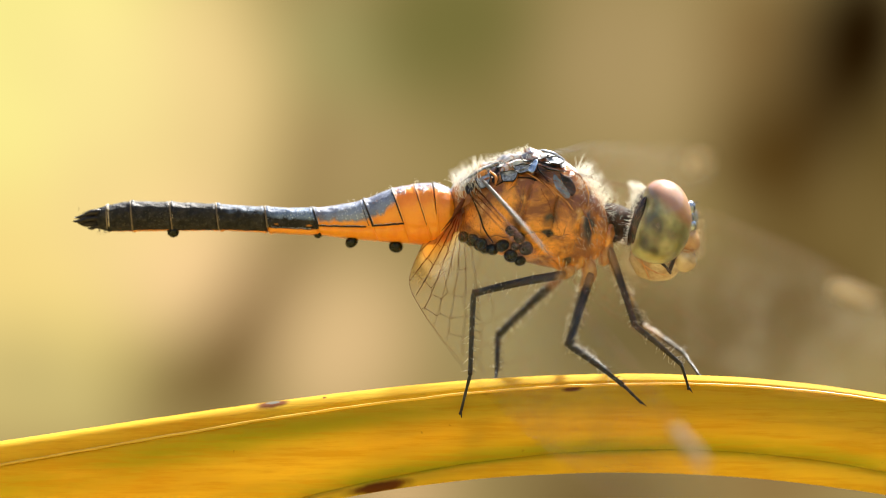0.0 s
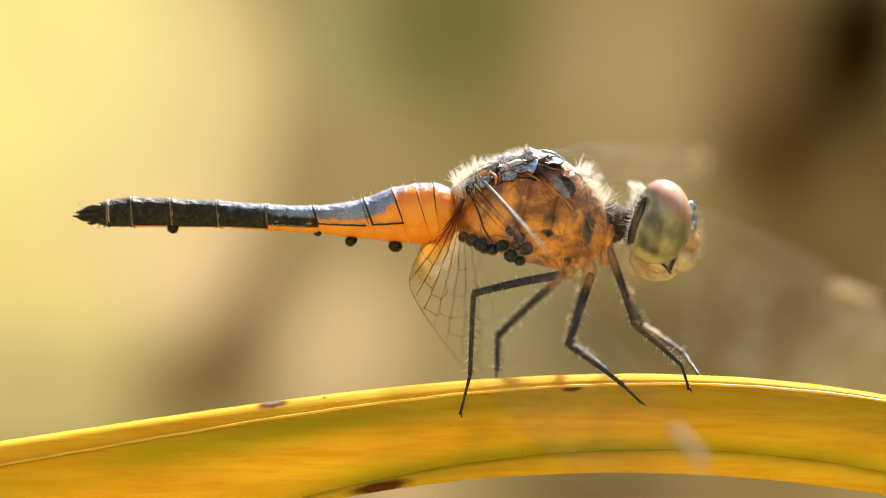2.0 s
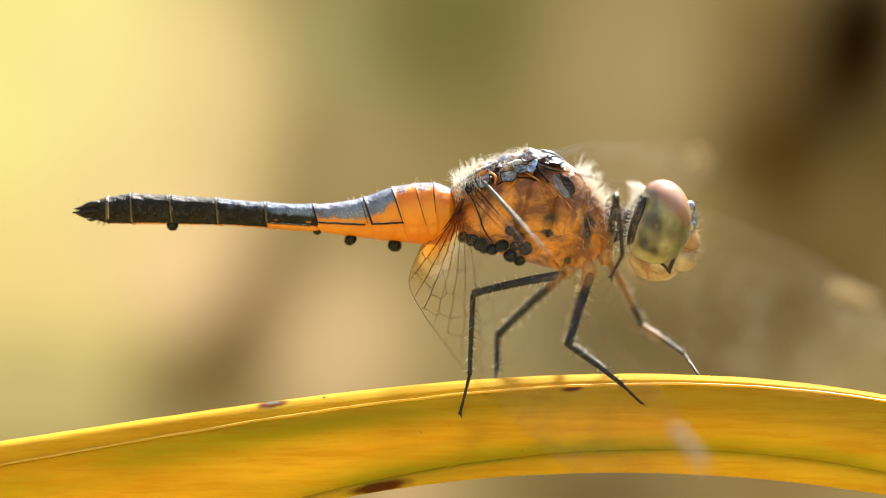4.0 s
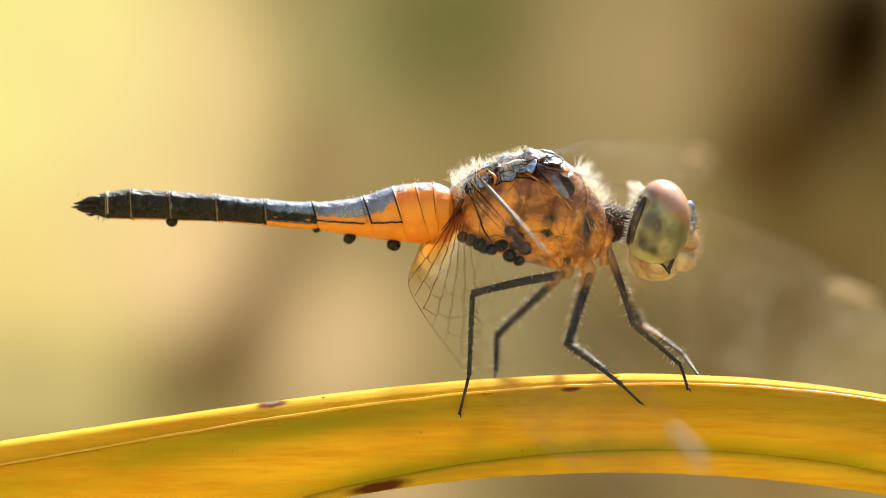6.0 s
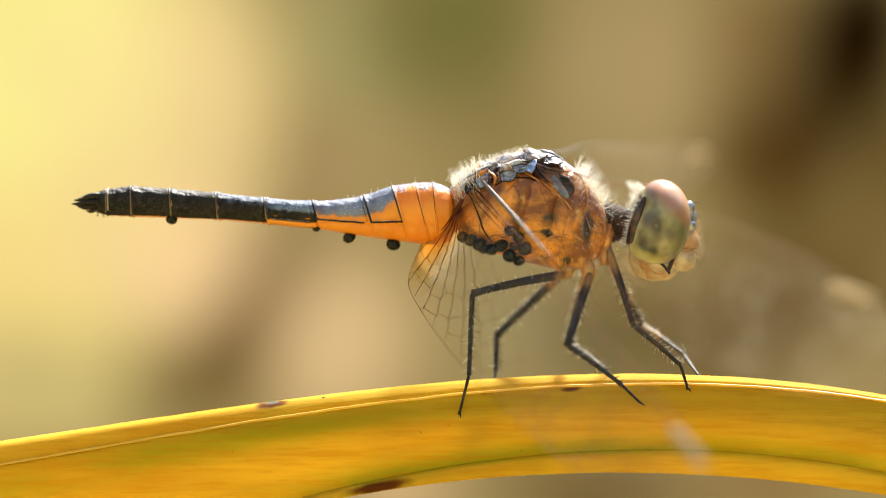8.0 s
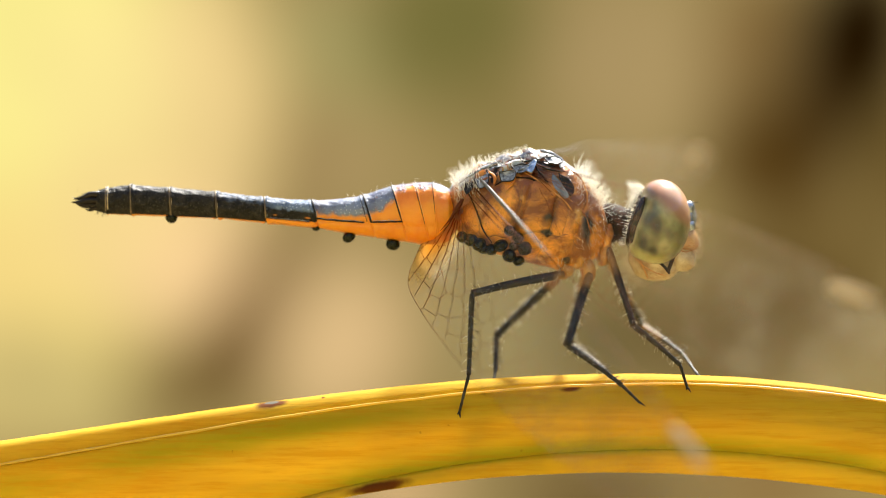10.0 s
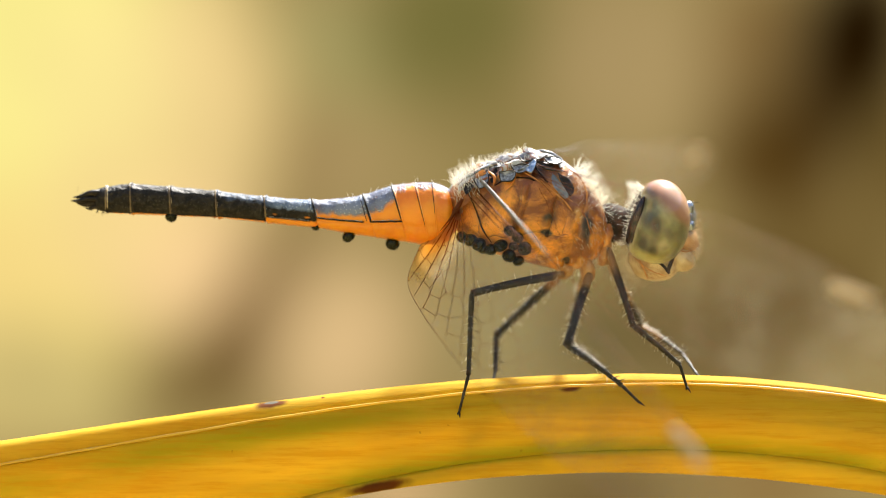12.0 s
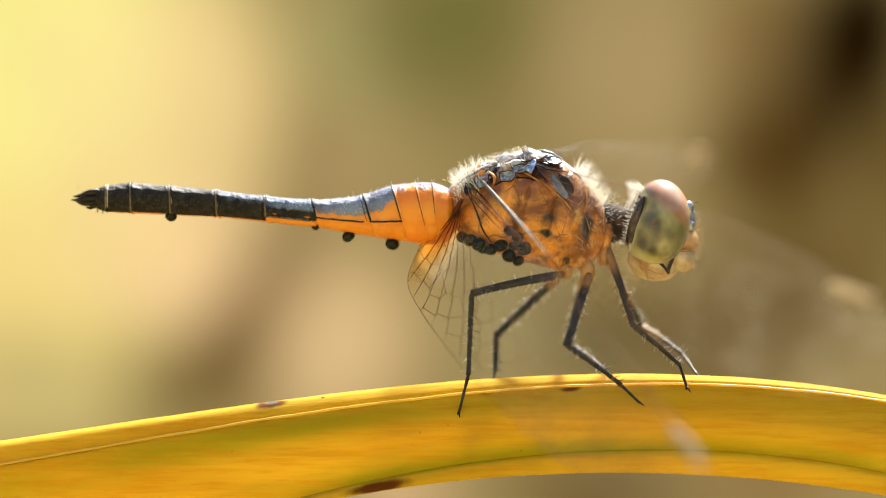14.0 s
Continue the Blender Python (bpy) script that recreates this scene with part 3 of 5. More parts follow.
# wing-root plates: knobbed, folded little sclerites; outline as x, z corners, how proud, material
def sclerite(corners, lift, mat, fold=0.10):
    """A cupped plate over the near side of the back, thick-edged, with a fold along its middle; and its mirror image."""
    n = len(corners)
    cx, cz = sum(c[0] for c in corners) / n, sum(c[1] for c in corners) / n
    rim = curve([(x, 0, z) for x, z in corners + corners[:1]], 6 * n + 1)[:-1]
    for sgn in (1, -1):
        bm = bmesh.new()
        rings = []
        for i, f in enumerate((0.02, 0.35, 0.6, 0.82, 0.94, 1.0, 0.98, 0.90)):
            ring = []
            for q in rim:
                x, z = cx + (q.x - cx) * f, cz + (q.z - cz) * f
                top, low, half = lerp_rows(THORAX, x)
                c = max(-0.99, min(0.99, (z - (top + low) / 2) / ((top - low) / 2)))
                y = thorax_skin(x, math.acos(math.copysign(abs(c) ** (1 / 0.82), c))).y
                up = (lift, lift, lift + 0.02, lift + 0.05, lift + 0.06, lift + 0.03, lift - 0.04, lift - 0.16)[i]
                p = Vector((x, y - up + fold * wobble((x, z, 0), 3.2, lift), z))
                p.z += 0.04 * wobble(p, 4.0, 2)
                p.y *= sgn
                ring.append(p)
            rings.append(ring)
        loft(bm, rings)
        for k in ("dark", "bloom"):
            bm.verts.layers.float.new(k)
        part("wing_root_plate", bm, mat, thorax)
        if mat is M_SILVER:
            bm = bmesh.new()
            edge = rings[4] + rings[4][:1]
            tube(bm, [p + Vector((0, -0.02 * sgn, 0)) for p in edge], [0.030 + 0.02 * wobble(p, 3.0) for p in edge], 5)
            part("plate_rim", bm, M_BLACK, thorax)


for corners, lift, m in (
        (((1.64, 3.62), (2.20, 4.08), (2.46, 3.85), (2.35, 3.30), (1.95, 3.12)), 0.30, M_SILVER),
        (((1.05, 3.30), (1.45, 3.62), (1.62, 3.20), (1.30, 2.85)), 0.18, M_BLACK),
        (((2.50, 4.02), (2.85, 4.12), (2.82, 3.62), (2.56, 3.45)), 0.12, M_BLACK),
        (((2.95, 4.00), (3.82, 4.06), (3.72, 3.56), (3.10, 3.50)), 0.26, M_SILVER),
        (((3.60, 4.30), (4.20, 4.42), (4.62, 4.30), (4.30, 3.98), (3.85, 3.95)), 0.20, M_SILVER),
        (((2.35, 4.45), (3.05, 4.55), (3.25, 4.30), (2.62, 4.20)), 0.22, M_SILVER),
        (((4.35, 4.05), (4.75, 4.62), (4.92, 4.52), (4.66, 3.95)), 0.34, M_STEEL),
        (((4.80, 4.95), (5.30, 5.02), (5.38, 4.78), (4.95, 4.66)), 0.16, M_BLACK),
        (((5.30, 4.72), (5.80, 4.82), (6.30, 4.60), (6.02, 4.40), (5.52, 4.48)), 0.30, M_SILVER),
        (((5.05, 4.55), (5.50, 4.42), (5.90, 4.28), (5.40, 4.12)), 0.16, M_BLACK),
        (((6.05, 4.50), (6.42, 4.52), (6.40, 4.28), (6.12, 4.22)), 0.34, M_BLACK),
        (((4.10, 4.78), (4.70, 4.88), (4.66, 4.62), (4.20, 4.55)), 0.18, M_SILVER)):
    sclerite(corners, lift, m)
# slate and black scales beside the fore wing's root
sclerite(((6.02, 3.95), (6.62, 3.62), (6.88, 3.05), (6.62, 2.74), (6.22, 3.35)), 0.20, M_BLACK, 0.03)
sclerite(((5.74, 3.95), (6.12, 3.52), (6.56, 2.80), (6.40, 2.62), (5.98, 2.98), (5.70, 3.50)), 0.26, M_SLATE, 0.03)
# glossy hinge bars between them
for pts, r, m in ((((4.92, -0.45, 5.02), (5.25, -0.65, 5.10), (5.75, -0.65, 4.94), (6.32, -0.60, 4.60)), 0.075, M_SILVER),
                  (((4.80, -0.70, 5.05), (5.10, -0.95, 4.92), (5.62, -1.05, 4.80), (6.25, -1.05, 4.50)), 0.06, M_BLACK),
                  (((3.62, -1.75, 3.92), (4.10, -1.85, 4.12), (4.55, -1.60, 4.38), (4.72, -1.20, 4.80)), 0.06, M_SILVER),
                  (((4.62, -1.50, 4.55), (5.15, -1.95, 4.28), (5.70, -2.15, 4.08), (6.40, -2.10, 4.02)), 0.045, M_NECK),
                  (((4.72, -1.60, 4.50), (5.10, -2.10, 3.90), (5.50, -2.35, 3.45)), 0.04, M_NECK),
                  (((2.45, -1.60, 4.05), (2.75, -1.80, 3.70), (2.70, -1.95, 3.35)), 0.06, M_AMBER),
                  (((3.85, -1.90, 3.85), (3.72, -2.05, 3.50), (3.45, -2.15, 3.22)), 0.05, M_AMBER),
                  (((1.30, -1.20, 3.70), (1.75, -1.25, 3.95), (2.25, -1.20, 4.22), (2.90, -1.00, 4.52)), 0.07, M_SILVER)):
    bm = bmesh.new()
    line = curve(pts, 16)
    tube(bm, [p + Vector((0, -0.12, 0)) + Vector((1, 1, 1)) * 0.03 * wobble(p, 4.0) for p in line],
         [r * (0.55 + 0.6 * math.sin(math.pi * (0.1 + 0.8 * i / 15)) + 0.5 * wobble(line[i], 3.5)) for i in range(16)], 8)
    part("hinge_bar", bm, m, thorax)

# raised side plates with darker borders
for px, pz, rx, rz, h in ((4.95, 2.33, 1.15, 1.75, 0.17), (2.94, 1.85, 1.05, 1.55, 0.15), (7.01, 1.44, 0.8, 1.6, 0.15),
                          (8.01, 2.62, 0.75, 1.2, 0.13), (5.77, 0.03, 1.1, 0.85, 0.14), (7.71, 0.09, 0.65, 0.95, 0.13)):
    for sgn in (1, -1):
        bm = bmesh.new()
        ld, lb = bm.verts.layers.float.new("dark"), bm.verts.layers.float.new("bloom")
        rings = []
        for i in range(15):
            rr = 0.02 + 0.98 * i / 14
            ring = []
            for j in range(40):
                t = 2 * math.pi * j / 40
                sq = 1 + 0.16 * math.cos(4 * t) * -1 + 0.12 * wobble((math.cos(t), math.sin(t), px), 1.3)
                u, z = px + rx * rr * sq * math.cos(t) + 0.30 * (rz * rr * math.sin(t)), pz + rz * rr * sq * math.sin(t)
                top, low, half = lerp_rows(THORAX, u)
                c = max(-0.97, min(0.97, (z - (top + low) / 2) / ((top - low) / 2)))
                a = math.acos(math.copysign(abs(c) ** (1 / 0.82), c))
                p = thorax_skin(u, a)
                p.y = -abs(p.y) - h * (1 - rr ** 5) + 0.05
                p.y += 0.05 * wobble(p, 2.5, px)
                p.y *= sgn
                ring.append(p)
            rings.append(ring)
        for i, ring in enumerate(loft(bm, rings)):
            for v in ring:
                d = 0.62 * gauss(i / 14 - 1, 0.16)
                for mx, mz, qx, qz, w in MARKS:
                    ex, ez = 0.22 * wobble(v.co, 2.2, 3), 0.22 * wobble(v.co, 2.2, 7)
                    d = max(d, w * gauss((v.co.x + ex - mx) / qx, 1) * gauss((v.co.z + ez - mz) / qz, 1))
                v[ld] = d
                v[lb] = 0.7 * gauss(v.co.x - 8.48, 0.5) * gauss(v.co.z - 2.83, 0.8)
                v[ld] *= 1 - min(1, v[lb])
        part("side_plate", bm, M_THORAX, thorax, "amber side plate with a brown border")



def skin_at(x, z, lift=0.0):
    """A point on the near side of the thorax at x and height z, standing lift proud of its plates."""
    top, low, half = lerp_rows(THORAX, x)
    c = max(-0.97, min(0.97, (z - (top + low) / 2) / ((top - low) / 2)))
    p = thorax_skin(x, math.acos(math.copysign(abs(c) ** (1 / 0.82), c)))
    return Vector((x, p.y - lift, z))


# raised ridges between the plates
for pts, r, m in ((((4.18, 4.03), (5.33, 3.33), (6.45, 2.38), (7.07, 1.44)), 0.045, M_RIDGE),
                  (((6.54, 2.62), (7.24, 2.03), (7.71, 0.91), (7.83, -0.32)), 0.045, M_RIDGE),
                  (((2.75, 3.30), (3.55, 3.66), (4.60, 3.62), (5.60, 3.00)), 0.05, M_NECK),
                  (((1.41, 2.83), (1.83, 1.94), (2.12, 1.06), (2.59, 0.32)), 0.045, M_NECK),
                  (((6.65, 4.15), (7.24, 3.62), (7.54, 2.83), (7.48, 2.03)), 0.05, M_RIDGE),
                  (((5.92, 0.47), (6.51, 0.77), (7.24, 0.47), (7.71, -0.21)), 0.05, M_RIDGE)):
    bm = bmesh.new()
    line = curve([skin_at(x, z, 0.07) for x, z in pts], 22)
    tube(bm, [p + Vector((0.03 * wobble(p, 3.0), 0, 0.03 * wobble(p, 3.0, 4))) for p in line],
         [0.75 * r * (0.35 + 0.9 * math.sin(math.pi * (0.08 + 0.84 * i / 21)) + 0.3 * wobble(line[i], 2.5)) for i in range(22)], 8)
    part("ridge", bm, m, thorax)

# fur on the front and the back of the thorax
random.seed(7)
for name, lo, hi, amax, n, length, fwd in (("front_fur", 6.85, 8.60, 1.0, 420, 1.0, 0.75),
                                           ("rear_fur", 0.65, 2.05, 1.35, 560, 0.78, -0.2),
                                           ("back_fur", 1.94, 4.6, 0.8, 520, 0.5, -0.6),
                                           ("side_fur", 6.9, 8.7, 2.2, 520, 0.42, 0.3),
                                           ("belly_fur", 5.92, 8.86, 3.1, 160, 0.7, 0.1)):
    bm = bmesh.new()
    pool = [(q, a) for q, a in thorax_verts if lo < q.x < hi and a < amax and (name != "belly_fur" or a > 2.3)]
    for q, a in random.choices(pool, k=n):
        out = Vector((0, q.y * 0.55, q.z - 2.03)).normalized()
        lean = Vector((wobble(q, 2.6, 1), wobble(q, 2.6, 5), wobble(q, 2.6, 9))) * 0.9
        w = out + lean + Vector((fwd + random.gauss(0, 0.15), random.gauss(0, 0.2), random.gauss(0.1, 0.15)))
        jit = Vector((random.gauss(0, 0.04), 0, random.gauss(0, 0.04)))
        hair(bm, q - out * 0.03 + jit, w, length * random.uniform(0.35, 1.15), 0.012, 0.22)
    tagged(part(name, bm, M_HAIR, thorax, "pale silky fur"), kind="stuff")

# ---- abdomen ----
# x, top, bottom, half width, lean of the ring
ABDOMEN = [
    (-19.31, 2.47, 2.15, 0.1, 0.0), (-18.02, 2.89, 1.85, 0.42, 0.02), (-17.49, 3.06, 1.71, 0.60, 0.03), (-16.22, 3.21, 1.65, 0.70, 0.06),
    (-14.19, 3.09, 1.59, 0.70, 0.10), (-11.78, 2.89, 1.50, 0.66, 0.10), (-9.25, 2.62, 1.30, 0.62, 0.12),
    (-6.74, 2.47, 1.06, 0.68, 0.33), (-5.42, 2.56, 0.82, 0.80, 0.5), (-4.09, 2.77, 0.59, 1.0, 0.68), (-2.62, 3.24, 0.38, 1.25, 0.88),
    (-1.44, 3.42, 0.26, 1.4, 0.85), (-0.47, 3.44, 0.32, 1.45, 0.3), (0.32, 3.18, 0.47, 1.3, 0.1), (0.82, 2.62, 1.06, 0.9, 0.0)]
# front x, rear x, where the blue bloom ends, its strength, darkness, darkness limit, carina angle
SEGMENTS = [(0.82, -0.53, 0.70, 0.85, 0.0, 0.0, 0), (-0.47, -1.47, 0.75, 0.85, 0.0, 0.0, 0), (-1.41, -2.65, 0.72, 0.8, 0.0, 0.0, 0),
            (-2.59, -4.12, 1.35, 1.0, 0.0, 0.0, 1.85), (-4.06, -6.77, 1.62, 1.0, 0.0, 0.0, 1.88), (-6.71, -9.27, 1.5, 0.9, 0.75, 1.62, 2.2),
            (-9.22, -11.81, 1.15, 0.72, 1.0, 2.7, 2.6), (-11.75, -14.22, 1.0, 0.22, 1.0, 2.8, 2.7), (-14.16, -16.25, 1.0, 0.14, 1.0, 2.7, 2.6),
            (-16.16, -17.52, 1.0, 0.12, 1.0, 2.9, 0)]


def abdomen_skin(x, a, swell=0.0):
    top, low, half, lean = lerp_rows(ABDOMEN, x)
    mid, hh = (top + low) / 2, (top - low) / 2
    c, s = math.cos(a), math.sin(a)
    # keeled back, flatter belly
    p = Vector((x + lean * (1 - c) / 2, -(half + swell) * math.copysign(abs(s) ** 0.9, s), mid + (hh + swell) * c))
    return p


ABD = []
for k, (xf, xr, edge, strength, dark, dlim, car) in enumerate(SEGMENTS):
    bm = bmesh.new()
    ld, lb = bm.verts.layers.float.new("dark"), bm.verts.layers.float.new("bloom")
    n, na = 30, 96
    rings = []
    for i in range(n + 1):
        f = i / n
        # each ring of armour flares a little over the next
        st = 1.6 if k > 4 else 1.0
        sw = st * (0.03 * gauss(f - 0.06, 0.06) + 0.045 * gauss(f - 0.95, 0.05) - 0.06 * gauss(f, 0.035) - 0.06 * gauss(f - 1, 0.02))
        rings.append([abdomen_skin(xf + (xr - xf) * f, 2 * math.pi * j / na, sw) for j in range(na)])
    for i, ring in enumerate(loft(bm, rings)):
        f = i / n
        for j, v in enumerate(ring):
            a = 2 * math.pi * j / na
            a = min(a, 2 * math.pi - a)
            v[lb] = strength / (1 + math.exp((a - edge - (0.5 * (f - 0.5) if 1 < k < 4 else 0.0)) / (0.10 if k < 6 else 0.22)))
            d = dark if a < dlim else 0.0
            if k == 5:
                d = 1.0 / (1 + math.exp((a - 2.2) / 0.05)) - 0.62 * gauss(a - 1.92, 0.17) * max(gauss(f - 0.18, 0.12), gauss(f - 0.80, 0.10))
            if k == 9:
                d = 1.0
            v[ld] = max(d, 0.0) * (1.0 if not (dlim and a > dlim - 0.05) else 0.0) if k != 5 else d
            # a fold under the keel and a bulging belly plate
            fold = -0.07 * gauss(a - ((car or 1.9) + 0.16), 0.09) + 0.05 * math.sin(math.pi * f) * max(0.0, min(1.0, (a - 2.2) * 3))
            if k > 5:
                fold *= 0.4
            out = Vector((0, v.co.y, v.co.z - abdomen_skin(v.co.x, math.pi / 2).z)).normalized()
            v.co += out * fold + Vector((0, 0, 1)) * 0.02 * wobble(v.co, 2.4, k) + out * 0.02 * wobble(v.co, 4.5, k + 3)
    pv = ((xf + xr) / 2, 0, abdomen_skin((xf + xr) / 2, math.pi / 2).z)
    seg = part("abdomen_segment", bm, M_ABDOMEN, fly,
               ("glowing orange abdomen segment" if k < 3 else "blue-grey and orange abdomen segment" if k < 6 else "blue-black abdomen segment"), pv)
    ABD.append((seg, 0 if k == 0 else 1 if k < 5 else 2))
    # dark rim round the front edge and the keel along each side
    bm = bmesh.new()
    lim = (1.6, 1.95, 1.9)[k] if k < 3 else (car or 2.4)
    tube(bm, [abdomen_skin(xr + 0.03, lim * (2 * i / 30 - 1), 0.035) for i in range(31)],
         [(0.020 if k < 2 else 0.055 if k in (3, 4) else 0.040) * (1 - 0.6 * abs(i / 15 - 1) ** 4 if k < 3 else 1) + 0.010 * wobble((i * 0.5, k, 3), 1.0) for i in range(31)], 6)
    part("rim", bm, M_NECK if k < 1 else M_BLACK if k < 5 else M_JOINT, seg, "", pv)
    # paler second rim; on rings 3 to 5 it paints in a highlight
    if k > 0:
        bm = bmesh.new()
        tube(bm, [abdomen_skin(xr + (0.09 if k < 5 else 0.12), lim * 0.93 * (2 * i / 30 - 1), 0.03) for i in range(31)],
             [(0.016 if k < 5 else 0.030) + 0.010 * wobble((i * 0.7, k, 0), 1.0) for i in range(31)], 5)
        part("rim", bm, M_CREAM if k > 5 else M_RIM_GLINT if k > 2 else M_GOLD, seg, "pale tan rim" if k > 5 else "pale line painting in the rim's highlight" if k > 2 else "pale golden rim", pv)
    if car:
        for sgn in (1, -1):
            bm = bmesh.new()
            tube(bm, [abdomen_skin(xr + (xf - xr) * i / 14 * (0.86 if 3 < k < 6 else 1.0), sgn * (car + 0.025 * wobble((i * 0.5, k, 1), 1.0)), 0.03) for i in range(15)],
                 [(0.046 if k < 5 else 0.026) * (1 + 0.35 * wobble((i * 0.8, k, 7), 1.0)) for i in range(15)], 6)
            part("keel", bm, M_BLACK, seg, "", pv)
            # pale line above the keel, a highlight painted in
            if 2 < k < 6:
                bm = bmesh.new()
                tube(bm, [abdomen_skin(xr + 0.1 + (xf - xr) * i / 14 * 0.8, sgn * (car - 0.06 + 0.05 * wobble((i * 0.5, k, 1), 1.0)), 0.035) for i in range(15)],
                     [0.010 + 0.008 * wobble((i * 0.9, k, 5), 1.0) for i in range(15)], 5)
                part("keel", bm, M_RIM_GLINT, seg, "pale line painting in the keel's highlight", pv)
    if k in (4, 5):
        # a fine dark line across near the front of the ring
        bm = bmesh.new()
        tube(bm, [abdomen_skin(xf - 0.22, (car - 0.05) * (2 * i / 30 - 1), 0.035) for i in range(31)], [0.018 + 0.008 * wobble((i * 0.6, k, 2), 1.0) for i in range(31)], 5)
        part("rim", bm, M_BLACK, seg, "", pv)

# last ring and claspers
pv = (-17.73, 0.00, 2.36)
bm = bmesh.new()
ld, lb = bm.verts.layers.float.new("dark"), bm.verts.layers.float.new("bloom")
ws = loft(bm, [[abdomen_skin(-17.43 - 0.6 * i / 6, 2 * math.pi * j / 24, -0.02 * i / 6) for j in range(24)] for i in range(7)])
for ring in ws:
    for v in ring:
        v[ld], v[lb] = 1.0, 0.15
seg = part("tail_ring", bm, M_ABDOMEN, fly, "black tail ring", pv)
ABD.append((seg, 2))
for y, za, zb, xa, xb, r in ((-0.32, 2.74, 2.52, -17.90, -19.02, 0.13), (0.32, 2.72, 2.48, -17.96, -19.20, 0.14),
                             (-0.10, 2.12, 2.22, -17.90, -19.05, 0.15), (-0.38, 2.40, 2.30, -17.95, -19.30, 0.12), (-0.20, 1.98, 1.92, -17.80, -18.55, 0.09)):
    bm = bmesh.new()
    pts = curve([(xa + 0.1, y * 0.8, za), ((xa * 2 + xb) / 3, y, za * 0.7 + zb * 0.3 + 0.02), ((xa + 2 * xb) / 3, y * 0.8, za * 0.35 + zb * 0.65 - 0.05), (xb, y * 0.35, zb)], 14)
    tube(bm, pts, [r * (0.8 + 0.5 * math.sin(math.pi * min(1, i / 13 + 0.15))) * (1 - (i / 13) ** 5 * 0.85) for i in range(14)], 10)
    part("clasper", bm, M_BLACK, seg, "", pv)
bm = bmesh.new()
for i in range(40):
    x = random.uniform(-19.08, -17.55)
    hair(bm, (x, random.uniform(-0.5, 0.3), 2.38 + random.uniform(-0.35, 0.45)), (random.uniform(-1.0, 0.2), random.gauss(-0.3, 0.4), random.gauss(0, 0.7)), random.uniform(0.12, 0.3), 0.010)
for i in range(14):
    hair(bm, (-17.93, 0.00, 1.85) if i % 2 else (-17.64, 0.00, 1.80), (random.uniform(-0.4, 0.6), random.gauss(0, 0.3), -1), random.uniform(0.15, 0.35), 0.012)
part("bristle", bm, M_BRISTLE, seg, "", pv)
bm = bmesh.new()
for i in range(22):
    x = random.uniform(-4.83, 0.32)
    q = abdomen_skin(x, random.gauss(0, 0.35))
    hair(bm, q, (random.gauss(-0.2, 0.3), random.gauss(0, 0.3), 1), random.uniform(0.15, 0.4), 0.008)
part("abdomen_hair", bm, M_HAIR, ABD[1][0], "", PIVOT[ABD[1][0]])

# ---- head ----
NECK = (9.54, 0.00, 1.21)
bm = bmesh.new()
for sgn in (-1, 1):
    for v in blob(bm, (8.62, 0.55 * sgn, 0.62), (0.30, 0.70, 0.85), (0, 10, 0), 36, 24):
        v.co += Vector((1, 0.5, 1)) * (0.16 * wobble(v.co, 2.2) + 0.05 * wobble(v.co, 6.0))
part("prothorax", bm, M_RIDGE, fly, "orange-brown collar before the thorax")
bm = bmesh.new()
tube(bm, curve([(8.10, 0.00, 1.50), (9.07, 0.00, 1.30), (9.60, 0.00, 1.21), (10.13, 0.00, 1.15)], 10), [0.7, 0.95, 1.0, 0.95, 0.86, 0.84, 0.9, 0.95, 1.0, 1.0], 28)
for v in bm.verts:
    v.co += Vector((1, 1, 1)) * (0.13 * wobble(v.co, 2.2) + 0.06 * wobble(v.co, 5.0))
neck = part("neck", bm, M_NECK, fly, "dark bristly neck")
bm = bmesh.new()
for i in range(70):
    a = random.uniform(0, 2 * math.pi)
    q = Vector((random.uniform(8.40, 9.66), -0.85 * math.sin(a), 1.27 + 0.9 * math.cos(a)))
    hair(bm, q, (random.gauss(0.4, 0.4), -math.sin(a), math.cos(a) + 0.2), random.uniform(0.25, 0.6), 0.011)
part("neck_hair", bm, M_HAIR, neck)

bm = bmesh.new()
blob(bm, (10.66, 0.00, 1.27), (1.05, 2.35, 1.95), (0, 6, 0), 36, 24)
head = part("head", bm, M_BLACK, fly, "large-eyed head with a pale face", NECK)


